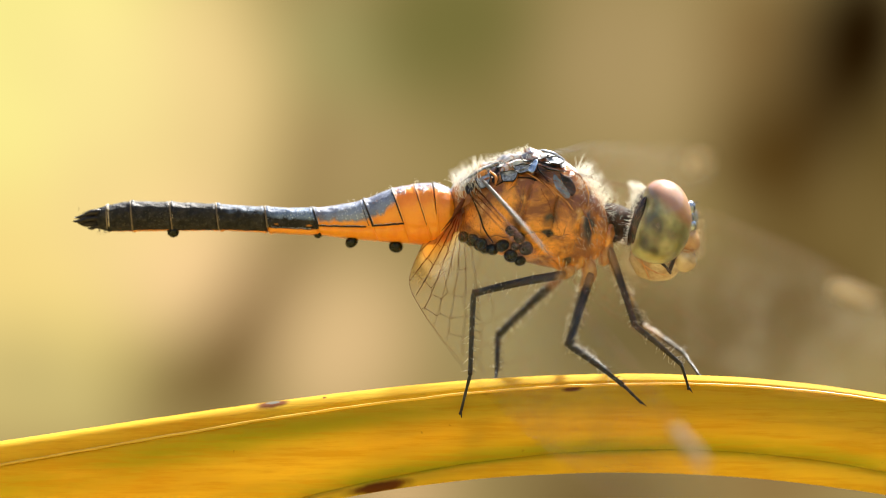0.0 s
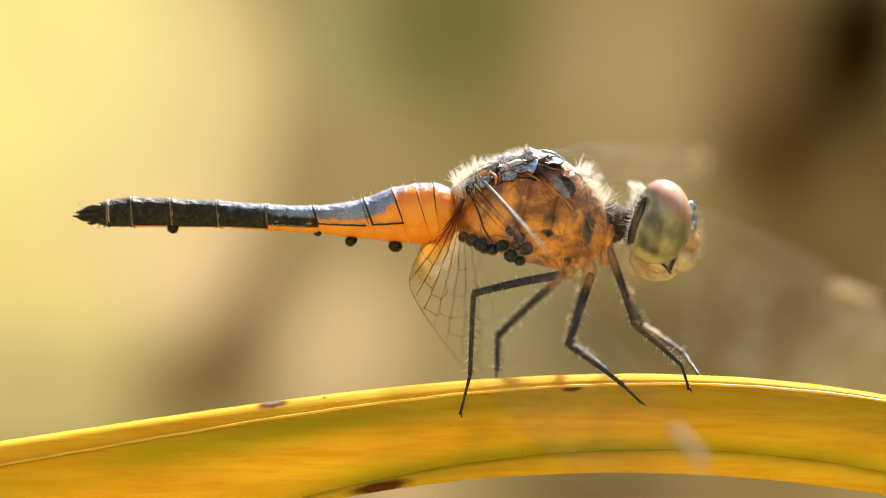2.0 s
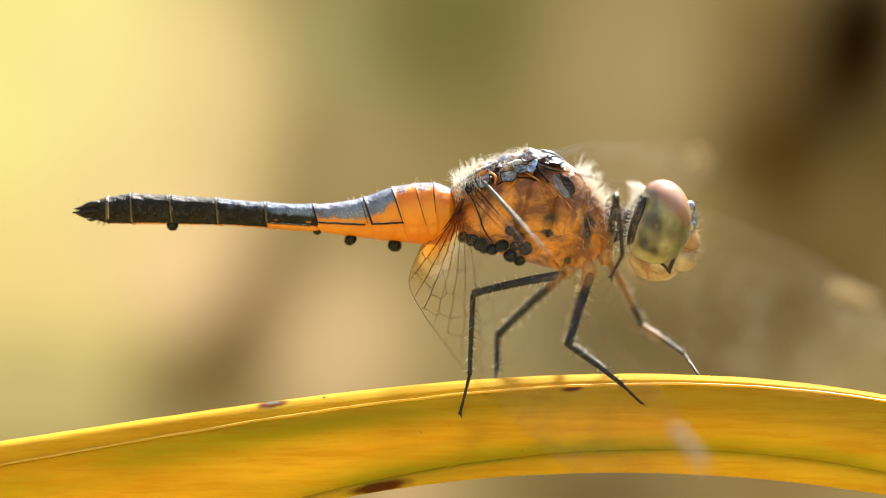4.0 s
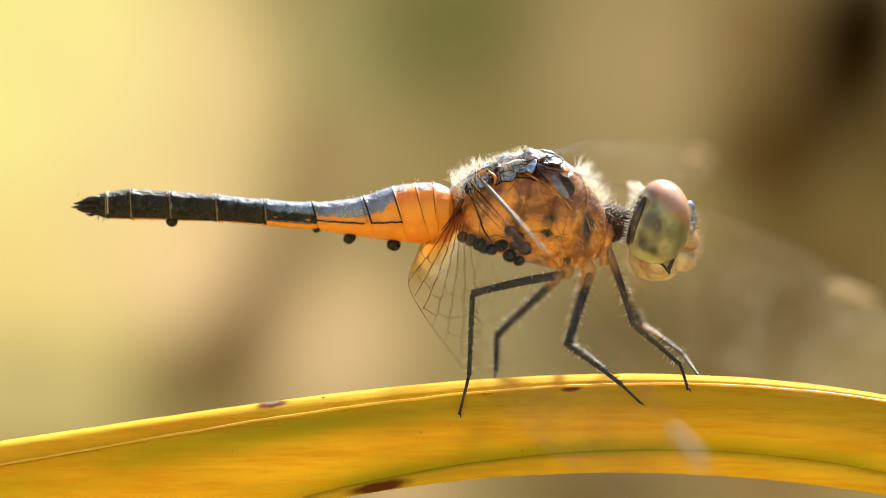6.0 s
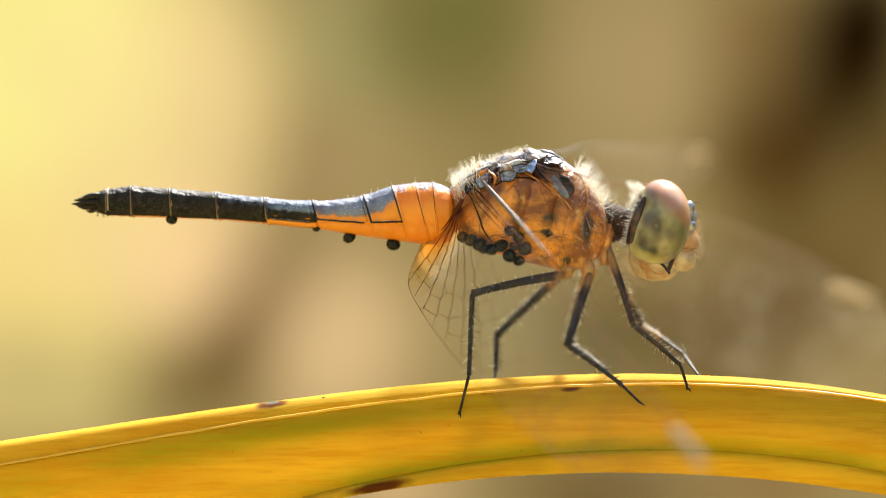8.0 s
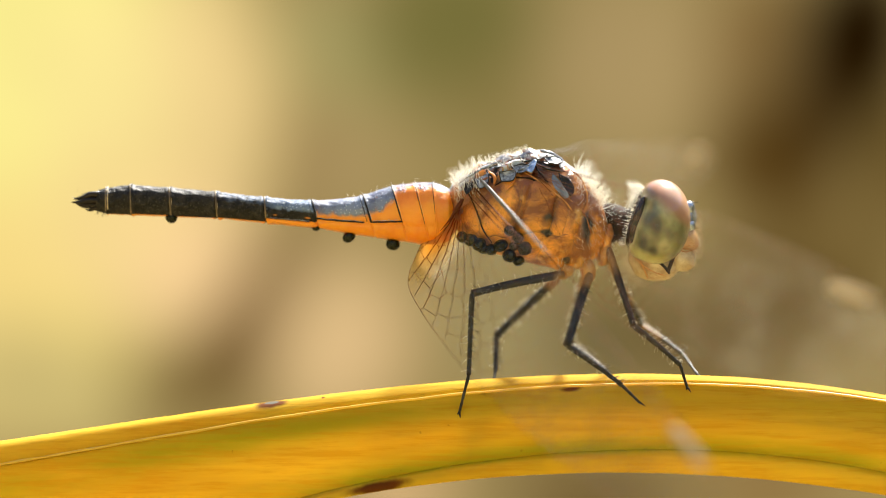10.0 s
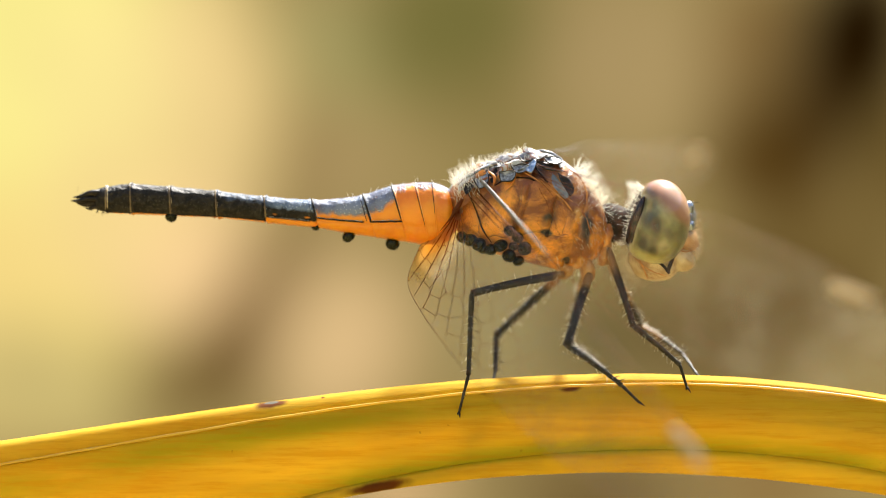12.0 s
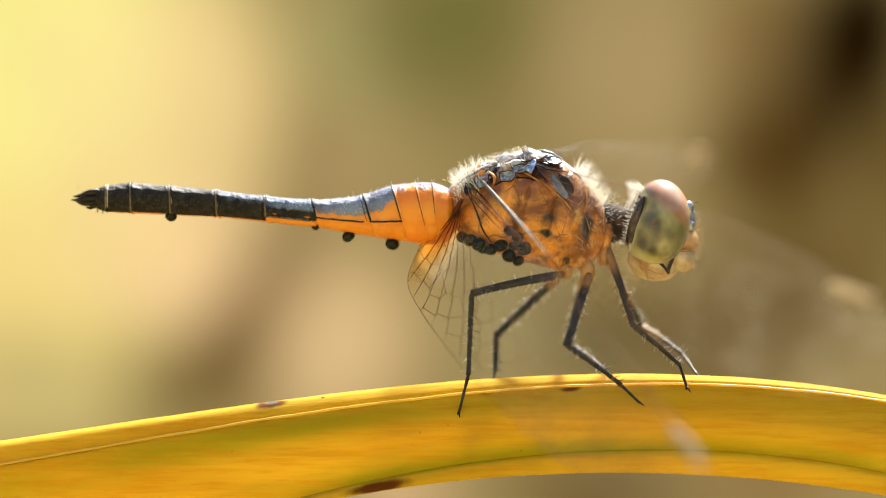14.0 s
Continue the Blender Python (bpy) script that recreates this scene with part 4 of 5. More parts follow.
def eye(sgn):
    bm = bmesh.new()
    ld, lp = bm.verts.layers.float.new("dark"), bm.verts.layers.float.new("pale")
    c = Vector((11.31, 0.00, 1.41)) + Vector((0, -1.22 * sgn, 0))
    for v in blob(bm, (0, 0, 0), (1.60, 1.78, 2.22), (-11 * sgn, 5, 0), 72, 48):
        p = v.co
        rear = p.x
        # the hind edge runs straight down and forward, with a full lower lobe
        if p.x < 0:
            p.x += 0.42 * gauss(p.z - 0.75, 0.9) * min(1, -p.x / 1.0)
            p.x -= 0.36 * gauss(p.z + 1.7, 0.6) * min(1, -p.x)
        d = 0.0
        wx, wz = p.x + 0.16 * wobble(p, 2.0, 4), p.z + 0.16 * wobble(p, 2.0, 8)
        for ex, ez, r, h, w in ((-0.20, -0.20, 0.34, 0.70, 0.72), (-0.80, 0.00, 0.36, 0.80, 0.42), (-0.92, -1.15, 0.36, 0.45, 0.6), (-0.40, -1.50, 0.32, 0.34, 0.5),
                                (0.50, -0.75, 0.30, 0.60, 0.35)):
            d += w * gauss((wx - ex) / r, 1) * gauss((wz - ez) / h, 1)
        v[ld] = d if p.y * sgn < 0.4 else 0.0
        v[lp] = 0.9 * max(0.75 * gauss(rear + 1.30, 0.08) if p.y * sgn < 0.2 else 0.0, 0.5 * gauss(p.z + 2.1, 0.12))
        v.co = p + c
    return part("compound_eye", bm, M_EYE, head, "glossy eye, reddish brown above and olive green below", c)


eye(1), eye(-1)
bm = bmesh.new()
for v in blob(bm, (10.32, 0.00, 1.30), (0.48, 2.20, 1.60), (0, 14, 0), 36, 24):
    v.co += Vector((1, 0, 0)) * 0.06 * wobble(v.co, 2.0)
part("occiput", bm, M_TEMPLE, head, "black back of the head", NECK)
# glossy black temple behind each eye, with a comb of pale hairs
for sgn in (1, -1):
    bm = bmesh.new()
    tube(bm, curve([(10.50, -1.9 * sgn, 2.72), (10.22, -2.0 * sgn, 1.95), (9.98, -2.0 * sgn, 1.1), (9.80, -1.9 * sgn, 0.30)], 20),
         [0.02 + 0.24 * math.sin(math.pi * (0.02 + 0.96 * i / 19)) ** 0.8 for i in range(20)], 14)
    part("temple", bm, M_TEMPLE, head, "glossy black temple", NECK)
    bm = bmesh.new()
    for i, p in enumerate(curve([(10.25, -1.75 * sgn, 2.9), (9.92, -2.0 * sgn, 2.0), (9.62, -2.0 * sgn, 1.0), (9.52, -1.8 * sgn, 0.2)], 44)):
        hair(bm, p, (-1.0, random.gauss(-0.3, 0.3) * sgn, random.gauss(0.35, 0.2)), random.uniform(0.22, 0.42), 0.019, 0.1)
    part("temple_hair", bm, M_HAIR, head, "comb of short pale hairs", NECK)
for name, at, half, turn, m, lab in (
        ("cheek", (11.07, 0.00, -0.56), (1.42, 1.45, 1.08), (0, 8, 0), M_TAN, "tan lower cheek"),
        ("frons", (12.45, 0.00, 1.59), (0.90, 1.25, 1.0), (0, 0, 0), M_STEEL, "metallic blue-black forehead"),
        ("vertex", (12.43, 0.00, 2.09), (0.66, 0.7, 0.5), (0, 0, 0), M_STEEL, "dark shiny crown knob"),
        ("clypeus", (12.48, 0.00, 0.50), (0.95, 1.30, 0.75), (0, 10, 0), M_COXA, "orange upper face"),
        ("labrum", (12.37, 0.00, -0.44), (0.85, 1.25, 0.72), (0, 25, 0), M_CREAM, "cream upper lip"),
        ("labium", (11.31, 0.00, -1.09), (1.05, 1.3, 0.62), (0, -6, 0), M_TAN, "tan lower lip")):
    bm = bmesh.new()
    for v in blob(bm, at, half, turn, 32, 20):
        v.co += (v.co - Vector(at)) * 0.10 * wobble(v.co, 1.6)
    part(name, bm, m, head, lab, NECK)
for at, half in (((12.82, -0.75, 2.12), (0.34, 0.40, 0.40)), ((12.90, -0.75, 1.22), (0.30, 0.38, 0.34)), ((12.72, -0.80, 1.66), (0.28, 0.34, 0.26))):
    bm = bmesh.new()
    blob(bm, at, half, (0, 12, 0), 20, 14)
    part("frons_knob", bm, M_STEEL, head, "shiny blue-black knob of the forehead", NECK)
for pts, r in (([(11.10, -1.60, -0.56), (11.54, -1.52, -0.91), (11.81, -1.30, -1.26)], 0.07), ([(12.08, -1.35, -0.26), (11.90, -1.40, -0.73), (11.73, -1.30, -1.20)], 0.10)):
    bm = bmesh.new()
    tube(bm, curve(pts, 8), r, 8)
    part("mandible_edge", bm, M_NECK, head, "dark brown jaw edge", NECK)
for pts in ([(9.92, -1.00, -0.32), (10.43, -1.45, -0.85), (11.02, -1.50, -1.20), (11.61, -1.35, -1.38)], [(10.14, -1.30, 0.03), (10.31, -1.50, -0.62), (10.62, -1.20, -1.32), (10.75, -0.80, -1.62)],
            [(12.20, -1.25, 0.03), (12.61, -1.10, -0.15), (12.98, -0.80, -0.09), (13.17, -0.40, 0.03)]):
    bm = bmesh.new()
    tube(bm, [p + Vector((0, -0.02, 0)) for p in curve(pts, 14)], [0.026 * math.sin(math.pi * (0.1 + 0.8 * i / 13)) for i in range(14)], 6)
    part("face_crease", bm, M_RIDGE, head, "brown crease of the lower face", NECK)
for y in (-0.55, 0.55):
    bm = bmesh.new()
    a = Vector((12.60, 0.00, 2.03)) + Vector((0, y, 0))
    tube(bm, [a, a + Vector((0.25, y * 0.5, 0.25)), a + Vector((0.5, y * 1.0, 0.4)), a + Vector((0.75, y * 1.4, 0.4))], [0.05, 0.025, 0.014, 0.008], 6)
    part("antenna", bm, M_BRISTLE, head, "", NECK)
bm = bmesh.new()
random.seed(11)
for i in range(300):
    a, b = random.uniform(-1.3, 0.75), random.uniform(-1.0, 1.0)
    q = Vector((12.25, 0.00, 0.62)) + Vector((0.95 * math.cos(a) * math.cos(b), 1.25 * math.sin(b), 1.5 * math.sin(a)))
    hair(bm, q, (1.0 * math.cos(a), math.sin(b), math.sin(a) * 0.8), random.uniform(0.3, 0.7), 0.007)
part("face_hair", bm, M_FACEHAIR, head, "fine pale facial hair", NECK)
bm = bmesh.new()
for i in range(240):
    a = random.gauss(0, 0.95)
    q = Vector((10.13, 0.00, 1.50)) + Vector((random.uniform(-0.25, 0.5), -2.05 * math.sin(a) * 0.85, 1.68 * math.cos(a)))
    hair(bm, q, (-0.9, -0.6 * math.sin(a), 0.8 * math.cos(a) + 0.2), random.uniform(0.25, 0.6), 0.011)
part("occiput_hair", bm, M_HAIR, head, "pale fringe behind the eyes", NECK)


# ---- legs ----
def leg_bone(name, a, b, r0, r1, amber=0.0, label="", spines=0, fringe=0, extra=None):
    """One leg section from a to b with spines beneath; amber: the share of its root that is orange."""
    a, b = Vector(a), Vector(b)
    bm = bmesh.new()
    la = bm.verts.layers.float.new("amber")
    n = 18
    bow = Vector((0, 0, 1)) * 0.03 * (b - a).length * 0.5
    pts = [a.lerp(b, i / n) + bow * math.sin(math.pi * i / n) for i in range(n + 1)]
    rad = [(r0 + (r1 - r0) * i / n) * (1 + 0.18 * gauss(i / n - 1, 0.06) - 0.25 * gauss(i / n, 0.04)) for i in range(n + 1)]
    for i, ring in enumerate(tube(bm, pts, rad, 12)):
        for v in ring:
            v[la] = max(0.0, min(1.0, 0.5 + (amber - i / n) / 0.24)) if amber else 0.0
            v.co += Vector((1, 1, 1)) * 0.012 * wobble(v.co, 4.0)
    ob = part(name, bm, M_LEG, fly, label, a)
    way = (b - a).normalized()
    under = way.cross(Vector((0, 1, 0))).normalized()
    if spines:
        for i in range(spines):
            f = 0.12 + 0.84 * (i + 0.5) / spines
            for sd in (-1, 1):
                bm = bmesh.new()
                q = a.lerp(b, f) + Vector((0, 0.06 * sd, 0))
                hair(bm, q, way * random.uniform(0.5, 0.9) + under * random.uniform(0.7, 1.0) * (extra or 1) + Vector((0, 0.5 * sd, 0)), random.uniform(0.36, 0.66), 0.026, 0.05)
                part("spine", bm, M_BRISTLE, ob, "", a)
    if fringe:
        bm = bmesh.new()
        for i in range(fringe):
            q = a.lerp(b, random.random())
            an = random.uniform(0, 6.28)
            o = under * math.cos(an) + Vector((0, 1, 0)) * math.sin(an)
            hair(bm, q + o * r1 * 0.8, o + way * 0.4, random.uniform(0.22, 0.5), 0.010)
        part("fringe", bm, M_HAIR, ob, "", a)
    return ob


def tarsus(parent, a, b, r=0.09, claw=True):
    a, b = Vector(a), Vector(b)
    bm = bmesh.new()
    la = bm.verts.layers.float.new("amber")
    tube(bm, [a.lerp(b, i / 9) for i in range(10)], [r * (1.0 - 0.3 * i / 9) * (0.85 if i % 3 == 0 else 1.05) for i in range(10)], 8)
    if claw:
        w = (b - a).normalized()
        for s in (-1, 1):
            tube(bm, [b - w * 0.08, b + w * 0.05 + Vector((0.05 * s, -0.07 * s, 0.0)), b + w * (0.17 + 0.04 * s) + Vector((0.12 * s, -0.14 * s, -0.03))], [r * 0.75, r * 0.55, r * 0.15], 6)
    t = part("tarsus", bm, M_LEG, parent, "slender clawed foot", PIVOT[parent])
    bm = bmesh.new()
    for i in range(10):
        hair(bm, a.lerp(b, i / 10), Vector((0.8, -0.3, -0.4)), 0.16, 0.012, 0.02)
    part("spine", bm, M_BRISTLE, t, "", PIVOT[parent])


random.seed(21)
for at, half, turn in (((6.52, -0.90, -1.09), (0.36, 0.4, 0.36), 20), ((7.66, -0.90, -1.09), (0.33, 0.45, 0.62), -10), ((8.52, -0.80, -0.15), (0.30, 0.4, 0.75), 12),
                       ((6.38, 0.90, -1.15), (0.42, 0.5, 0.45), 20), ((7.56, 0.90, -1.09), (0.33, 0.45, 0.6), -10), ((8.45, 0.90, -0.21), (0.30, 0.4, 0.7), 12)):
    bm = bmesh.new()
    blob(bm, at, half, (0, turn, 0), 18, 12)
    part("coxa", bm, M_COXA, fly, "orange leg root")

LEG = {}
for key, hip, knee, shin, toe, am, rf, rt in (
        ("hind", (6.33, -1.60, -1.32), (1.57, -3.00, -2.30), (1.40, -2.40, -6.51), (0.90, -2.05, -8.51), 0.10, 0.25, 0.155),
        ("mid", (7.68, -1.50, -1.32), (6.46, -3.60, -4.97), (9.29, -2.60, -7.02), (10.25, -2.10, -7.95), 0.22, 0.25, 0.15),
        ("fore", (8.63, -1.00, 0.03), (9.92, -2.60, -3.97), (12.33, -2.20, -5.99), (12.73, -1.85, -7.21), 0.32, 0.22, 0.16),
        ("hind_far", (6.10, 1.60, -1.51), (2.86, 1.90, -4.56), (2.81, 0.30, -6.30), (2.72, -0.45, -6.80), 0.16, 0.25, 0.15),
        ("mid_far", (7.52, 1.50, -1.33), (6.67, 3.40, -5.00), (8.60, 0.80, -6.38), (8.80, -0.45, -6.62), 0.22, 0.24, 0.14),
        ("fore_far", (8.57, 1.00, -0.32), (10.48, 2.80, -4.02), (12.62, 1.40, -5.48), (13.37, -0.45, -6.62), 0.72, 0.21, 0.15)):
    # far fore leg: the long tan stretch paints in light from behind
    fe = leg_bone("femur", hip, knee, rf, rf * 0.72, am, "slate-black thigh with an orange root", spines=7, fringe=90, extra=-1 if "hind" in key else 1)
    ti = leg_bone("tibia", knee, shin, rt, rt * 0.72, 0.5 if key == "fore_far" else 0.0, "spiny shin tinted tan for light from behind" if key == "fore_far" else "slate-black spiny shin", spines=10, fringe=40, extra=1)
    tarsus(ti, shin, toe)
    LEG[key] = (fe, ti, Vector(hip), Vector(knee), Vector(shin))


# ---- wings ----
HIND_OUT = ((0, 0), (0.5, -0.012), (0.93, 0.008), (1.0, 0.065), (0.97, 0.125), (0.8, 0.20), (0.6, 0.245), (0.4, 0.275), (0.26, 0.287),
            (0.17, 0.287), (0.064, 0.281), (-0.012, 0.262), (-0.034, 0.20), (-0.036, 0.145), (-0.02, 0.065), (0, 0.02))
FORE_OUT = ((0, 0), (0.25, -0.020), (0.5, -0.03), (0.75, -0.02), (0.93, 0.012), (1.0, 0.065), (0.96, 0.14), (0.75, 0.205), (0.5, 0.22), (0.3, 0.20), (0.12, 0.15), (0.02, 0.09), (0, 0.03))


def inside(poly, x, y):
    hit = False
    for (ax, ay), (bx, by) in zip(poly, poly[1:] + poly[:1]):
        if (ay > y) != (by > y) and x < (bx - ax) * (y - ay) / (by - ay) + ax:
            hit = not hit
    return hit


def wing(label, base, span, chord, length, outline, seed, cell, stout):
    rnd = random.Random(seed)
    S = Vector(span)
    C = Vector(chord)
    N = S.cross(C).normalized()
    B = Vector(base)

    def at(s, c, lift=0.0):
        # the membrane is gently corrugated near the leading edge and cambered
        z = 0.10 * math.sin(c * 260 / length) * math.exp(-c / (0.08 * length)) + 0.35 * math.sin(math.pi * max(0, min(1, s / length))) * (c / length)
        return B + S * s + C * c + N * (z + lift)

    out = [(p.x * length, p.y * length) for p in curve([(s, c, 0) for s, c in outline + outline[:1]], 150)][:-1]
    # membrane
    bm = bmesh.new()
    la, lv = bm.verts.layers.float.new("amber"), bm.verts.layers.float.new("veil")
    pts = list(out)
    step = length / 60
    ys = int(0.31 * length / step) + 2
    for i in range(-4, 62):
        for j in range(-1, ys):
            q = (i * step, j * step)
            if inside(out, *q):
                pts.append(q)
    n_out = len(out)
    co, ed, fa, *_ = geometry.delaunay_2d_cdt([Vector(p) for p in pts], [(i, (i + 1) % n_out) for i in range(n_out)], [], 1, 1e-5)
    vv = []
    for p in co:
        v = bm.verts.new(at(p.x, p.y))
        v[la] = max(0.0, min(1.0, 1.25 - math.hypot((1.6 if p.x > 0 else 1.0) * p.x + 0.02 * length, 0.75 * (p.y - 0.12 * length)) / (0.135 * length))) if outline is HIND_OUT else 0.0
        # veil: haze painted out along fore wings, bright glints on the hind lobe
        v[lv] = max(0.0, min(1.0, (p.x / length - (0.32 if B.y < 0 else 0.1)) / 0.3)) * (1.0 if B.y < 0 else 1.5) * (1 + 2.0 * gauss(p.y - 0.03 * length, 0.05 * length) * gauss(p.x - 0.95 * length, 0.12 * length)) if outline is FORE_OUT else (13.0 * gauss(p.y - 0.22 * length, 0.11 * length) / (1 + math.exp((p.x - 0.09 * length) / (0.03 * length))))
        vv.append(v)
    for f in fa:
        bm.faces.new([vv[i] for i in f])
    w = part("wing", bm, M_WING, fly, label, B)
    # net of small veins: borders of cells round scattered points
    seeds = []
    i = 0
    ny = int(0.32 * length / cell) + 2
    for i in range(-3, int(length / cell) + 3):
        for j in range(-2, ny):
            seeds.append(Vector(((i + 0.5 * (j % 2) + rnd.uniform(-0.28, 0.28)) * cell * 1.15, (j + rnd.uniform(-0.28, 0.28)) * cell)))
    fan = Vector((0.0, 0.05 * length))
    th0, dth, rays = radians(-14), radians(10.2), 12

    def polar(rr, th):
        return fan + Vector((math.cos(th + 0.5 * rr / length), math.sin(th + 0.5 * rr / length))) * rr

    if outline is HIND_OUT:
        seeds = []
        rr = 0.03 * length
        while rr < 1.02 * length:
            split = 2 ** max(0, int(math.log2(max(1.0, rr / (0.20 * length)))))
            for k in range(-2 * split, (rays + 1) * split):
                seeds.append(polar(rr + rnd.uniform(-0.3, 0.3) * cell, th0 + dth * (k + 0.5 + rnd.uniform(-0.10, 0.10)) / split))
            rr += cell * rnd.uniform(1.05, 1.3)
    co, ed, fa, *_ = geometry.delaunay_2d_cdt(seeds, [], [], 0, 1e-5)
    cen, by_edge = [], {}
    for k, f in enumerate(fa):
        a, b, c = (co[q] for q in f[:3])
        d = 2 * (a.x * (b.y - c.y) + b.x * (c.y - a.y) + c.x * (a.y - b.y))
        if abs(d) < 1e-9:
            cen.append(None)
            continue
        ux = (a.length_squared * (b.y - c.y) + b.length_squared * (c.y - a.y) + c.length_squared * (a.y - b.y)) / d
        uy = (a.length_squared * (c.x - b.x) + b.length_squared * (a.x - c.x) + c.length_squared * (b.x - a.x)) / d
        cen.append((ux, uy))
        for e in ((f[0], f[1]), (f[1], f[2]), (f[2], f[0])):
            by_edge.setdefault(tuple(sorted(e)), []).append(k)
    bm = bmesh.new()
    for e, ks in by_edge.items():
        if len(ks) == 2 and cen[ks[0]] and cen[ks[1]]:
            p, q = cen[ks[0]], cen[ks[1]]
            if inside(out, *p) and inside(out, *q):
                tube(bm, [at(*p), at(*q)], 0.004 if outline is FORE_OUT and p[0] < 0.2 * length else 0.013 if outline is FORE_OUT or p[1] > 0.13 * length or p[0] < 0 else 0.006, 4)
    tagged(part("cross_vein", bm, M_VEIN, w, "fine net of brown veins", B), kind="stuff")
    # long veins fanning from the root to the hind margin
    if outline is HIND_OUT:
        for k in range(4, rays):
            line = [polar(0.005 * length + 0.012 * length * i, th0 + dth * k) for i in range(80)]
            good = [p for p in line if inside(out, *p)]
            if len(good) > 4:
                bm = bmesh.new()
                tube(bm, [at(*p) for p in good],
                     [(0.014 if k > 7 else 0.009) + (0.045 if k > 8 else 0.03 if k > 6 else 0.010) * (0.5 + 0.5 * stout) * math.exp(-i / 6) for i in range(len(good))], 5)
                part("long_vein", bm, M_VEIN, w, "", B)
    else:
        root = (0.01 * length, 0.012 * length)
        for k in range(7):
            ex, ey = out[int(n_out * (0.42 + 0.08 * k))]
            mid = ((ex + root[0]) * 0.5, root[1] + (ey - root[1]) * (0.30 + 0.03 * k))
            r0 = 0.03 * (0.5 + 0.5 * stout)
            bm = bmesh.new()
            tube(bm, [at(p.x, p.y) for p in curve([(*root, 0), (*mid, 0), (ex, ey, 0)], 22)],
                 [0.015 + (r0 - 0.015) * (1 - i / 21) ** 2 for i in range(22)], 5)
            part("long_vein", bm, M_VEIN, w, "", B)
    bm = bmesh.new()
    edge = [at(*p) for p in out]
    tube(bm, edge + edge[:1], 0.016, 4)
    part("margin_vein", bm, M_VEIN, w, "", B)
    # stout leading edge of three parallel veins
    for c0, r in ((0.0, 0.085), (0.011, 0.05), (0.021, 0.055)):
        bm = bmesh.new()
        top = 0.95 if c0 != 0.011 else 0.55
        tube(bm, [at(s * length, (c0 * (1 - 0.3 * s) - (0.03 if outline is FORE_OUT else 0.012) * math.sin(math.pi * s)) * length) for s in (top * i / 24 for i in range(25))],
             [min(stout, 0.5) * r * (0.3 + 0.7 / (1 + math.exp((i / 24 - 0.24) / 0.06))) for i in range(25)], 6)
        # paler material on the far fore wing paints in light along its vein
        part("leading_vein", bm, M_COSTA if seed == 7 else M_VEIN, w, "stout leading vein", B)
        if stout == 1 and c0 == 0:
            bm = bmesh.new()
            tube(bm, [at(s * length, (-0.024 * (1 - 0.3 * s) - 0.012 * math.sin(math.pi * s)) * length) + Vector((0, -0.02, 0)) for s in (0.325 * i / 17 for i in range(18))],
                 [1.3 * r * (0.75 + 0.5 * math.sin(math.pi * i / 17)) * (1 - 0.985 * (i / 17) ** 2) for i in range(18)], 8)
            part("wing_strut", bm, M_COSTA, w, "silvery grey strut at the wing root", B)
    bm = bmesh.new()
    rings = []
    for i in range(9):
        s = (0.80 + 0.115 * i / 8) * length
        h = (0.013 if B.y < 0 else 0.026) * length * (math.sin(math.pi * (0.12 + 0.76 * i / 8)) ** 0.5)
        c = 0.012 * length
        rings.append([at(s, c - h, 0.03), at(s, c + h, 0.03), at(s, c + h, -0.03), at(s, c - h, -0.03)])
    loft(bm, rings)
    part("pterostigma", bm, M_STIGMA, w, "tan spot near the wing tip", B)
    return w


HIND_WING = wing("clear hind wing with an amber root and dark veins", (1.58, -1.30, 3.31), (0.49, -0.88, -0.59), (-0.485, 0.02, -0.80), 25.0, HIND_OUT, 3, 0.95, 1.0)
wing("clear fore wing with a tan spot near its tip", (4.51, -1.50, 4.48), (0.72, -0.86, -0.295), (-0.25, 0.16, -1.12), 25.2, FORE_OUT, 5, 0.70, 0.22)
FAR_WING = wing("clear fore wing with a tan spot near its tip", (5.35, 1.20, 5.11), (0.402, 1.018, 0.011), (-0.6, 0.30, -0.75), 26.0, FORE_OUT, 7, 0.80, 0.4)
wing("clear hind wing with an amber root and dark veins", (2.84, 1.20, 4.40), (0.38, 1.02, -0.24), (-0.6, 0.30, -0.75), 25.0, HIND_OUT, 9, 0.85, 0.4)

bm = bmesh.new()
tube(bm, curve([(1.10, -1.80, 2.60), (0.80, -1.85, 2.10), (0.40, -1.85, 1.50), (-0.06, -1.80, 0.95)], 14),
     [0.07 + 0.05 * math.sin(math.pi * min(1, i / 8)) - 0.055 * max(0, i - 4) / 9 for i in range(14)], 8)
part("wing_root", bm, M_VEIN, HIND_WING, "dark brown root of the wing's hind lobe", PIVOT[HIND_WING])

# ---- mites ----
MITES = [(1.06, 0.62, 0.30, 0), (1.50, 0.47, 0.33, 0), (1.94, 0.24, 0.34, 0), (2.15, 0.00, 0.28, 0), (2.56, -0.03, 0.32, 0), (3.06, 0.18, 0.35, 0),
         (3.53, 0.94, 0.30, 0), (3.95, 0.59, 0.30, 0), (4.30, 0.03, 0.36, 0), (3.50, -0.35, 0.36, 0), (4.00, -0.62, 0.28, 0), (3.74, 0.15, 0.26, 0),
         (-14.07, 1.53, 0.31, 2), (-6.54, 1.06, 0.20, 2), (-4.83, 0.59, 0.32, 1), (-2.53, 0.24, 0.34, 1)]
MOVING = []
random.seed(5)
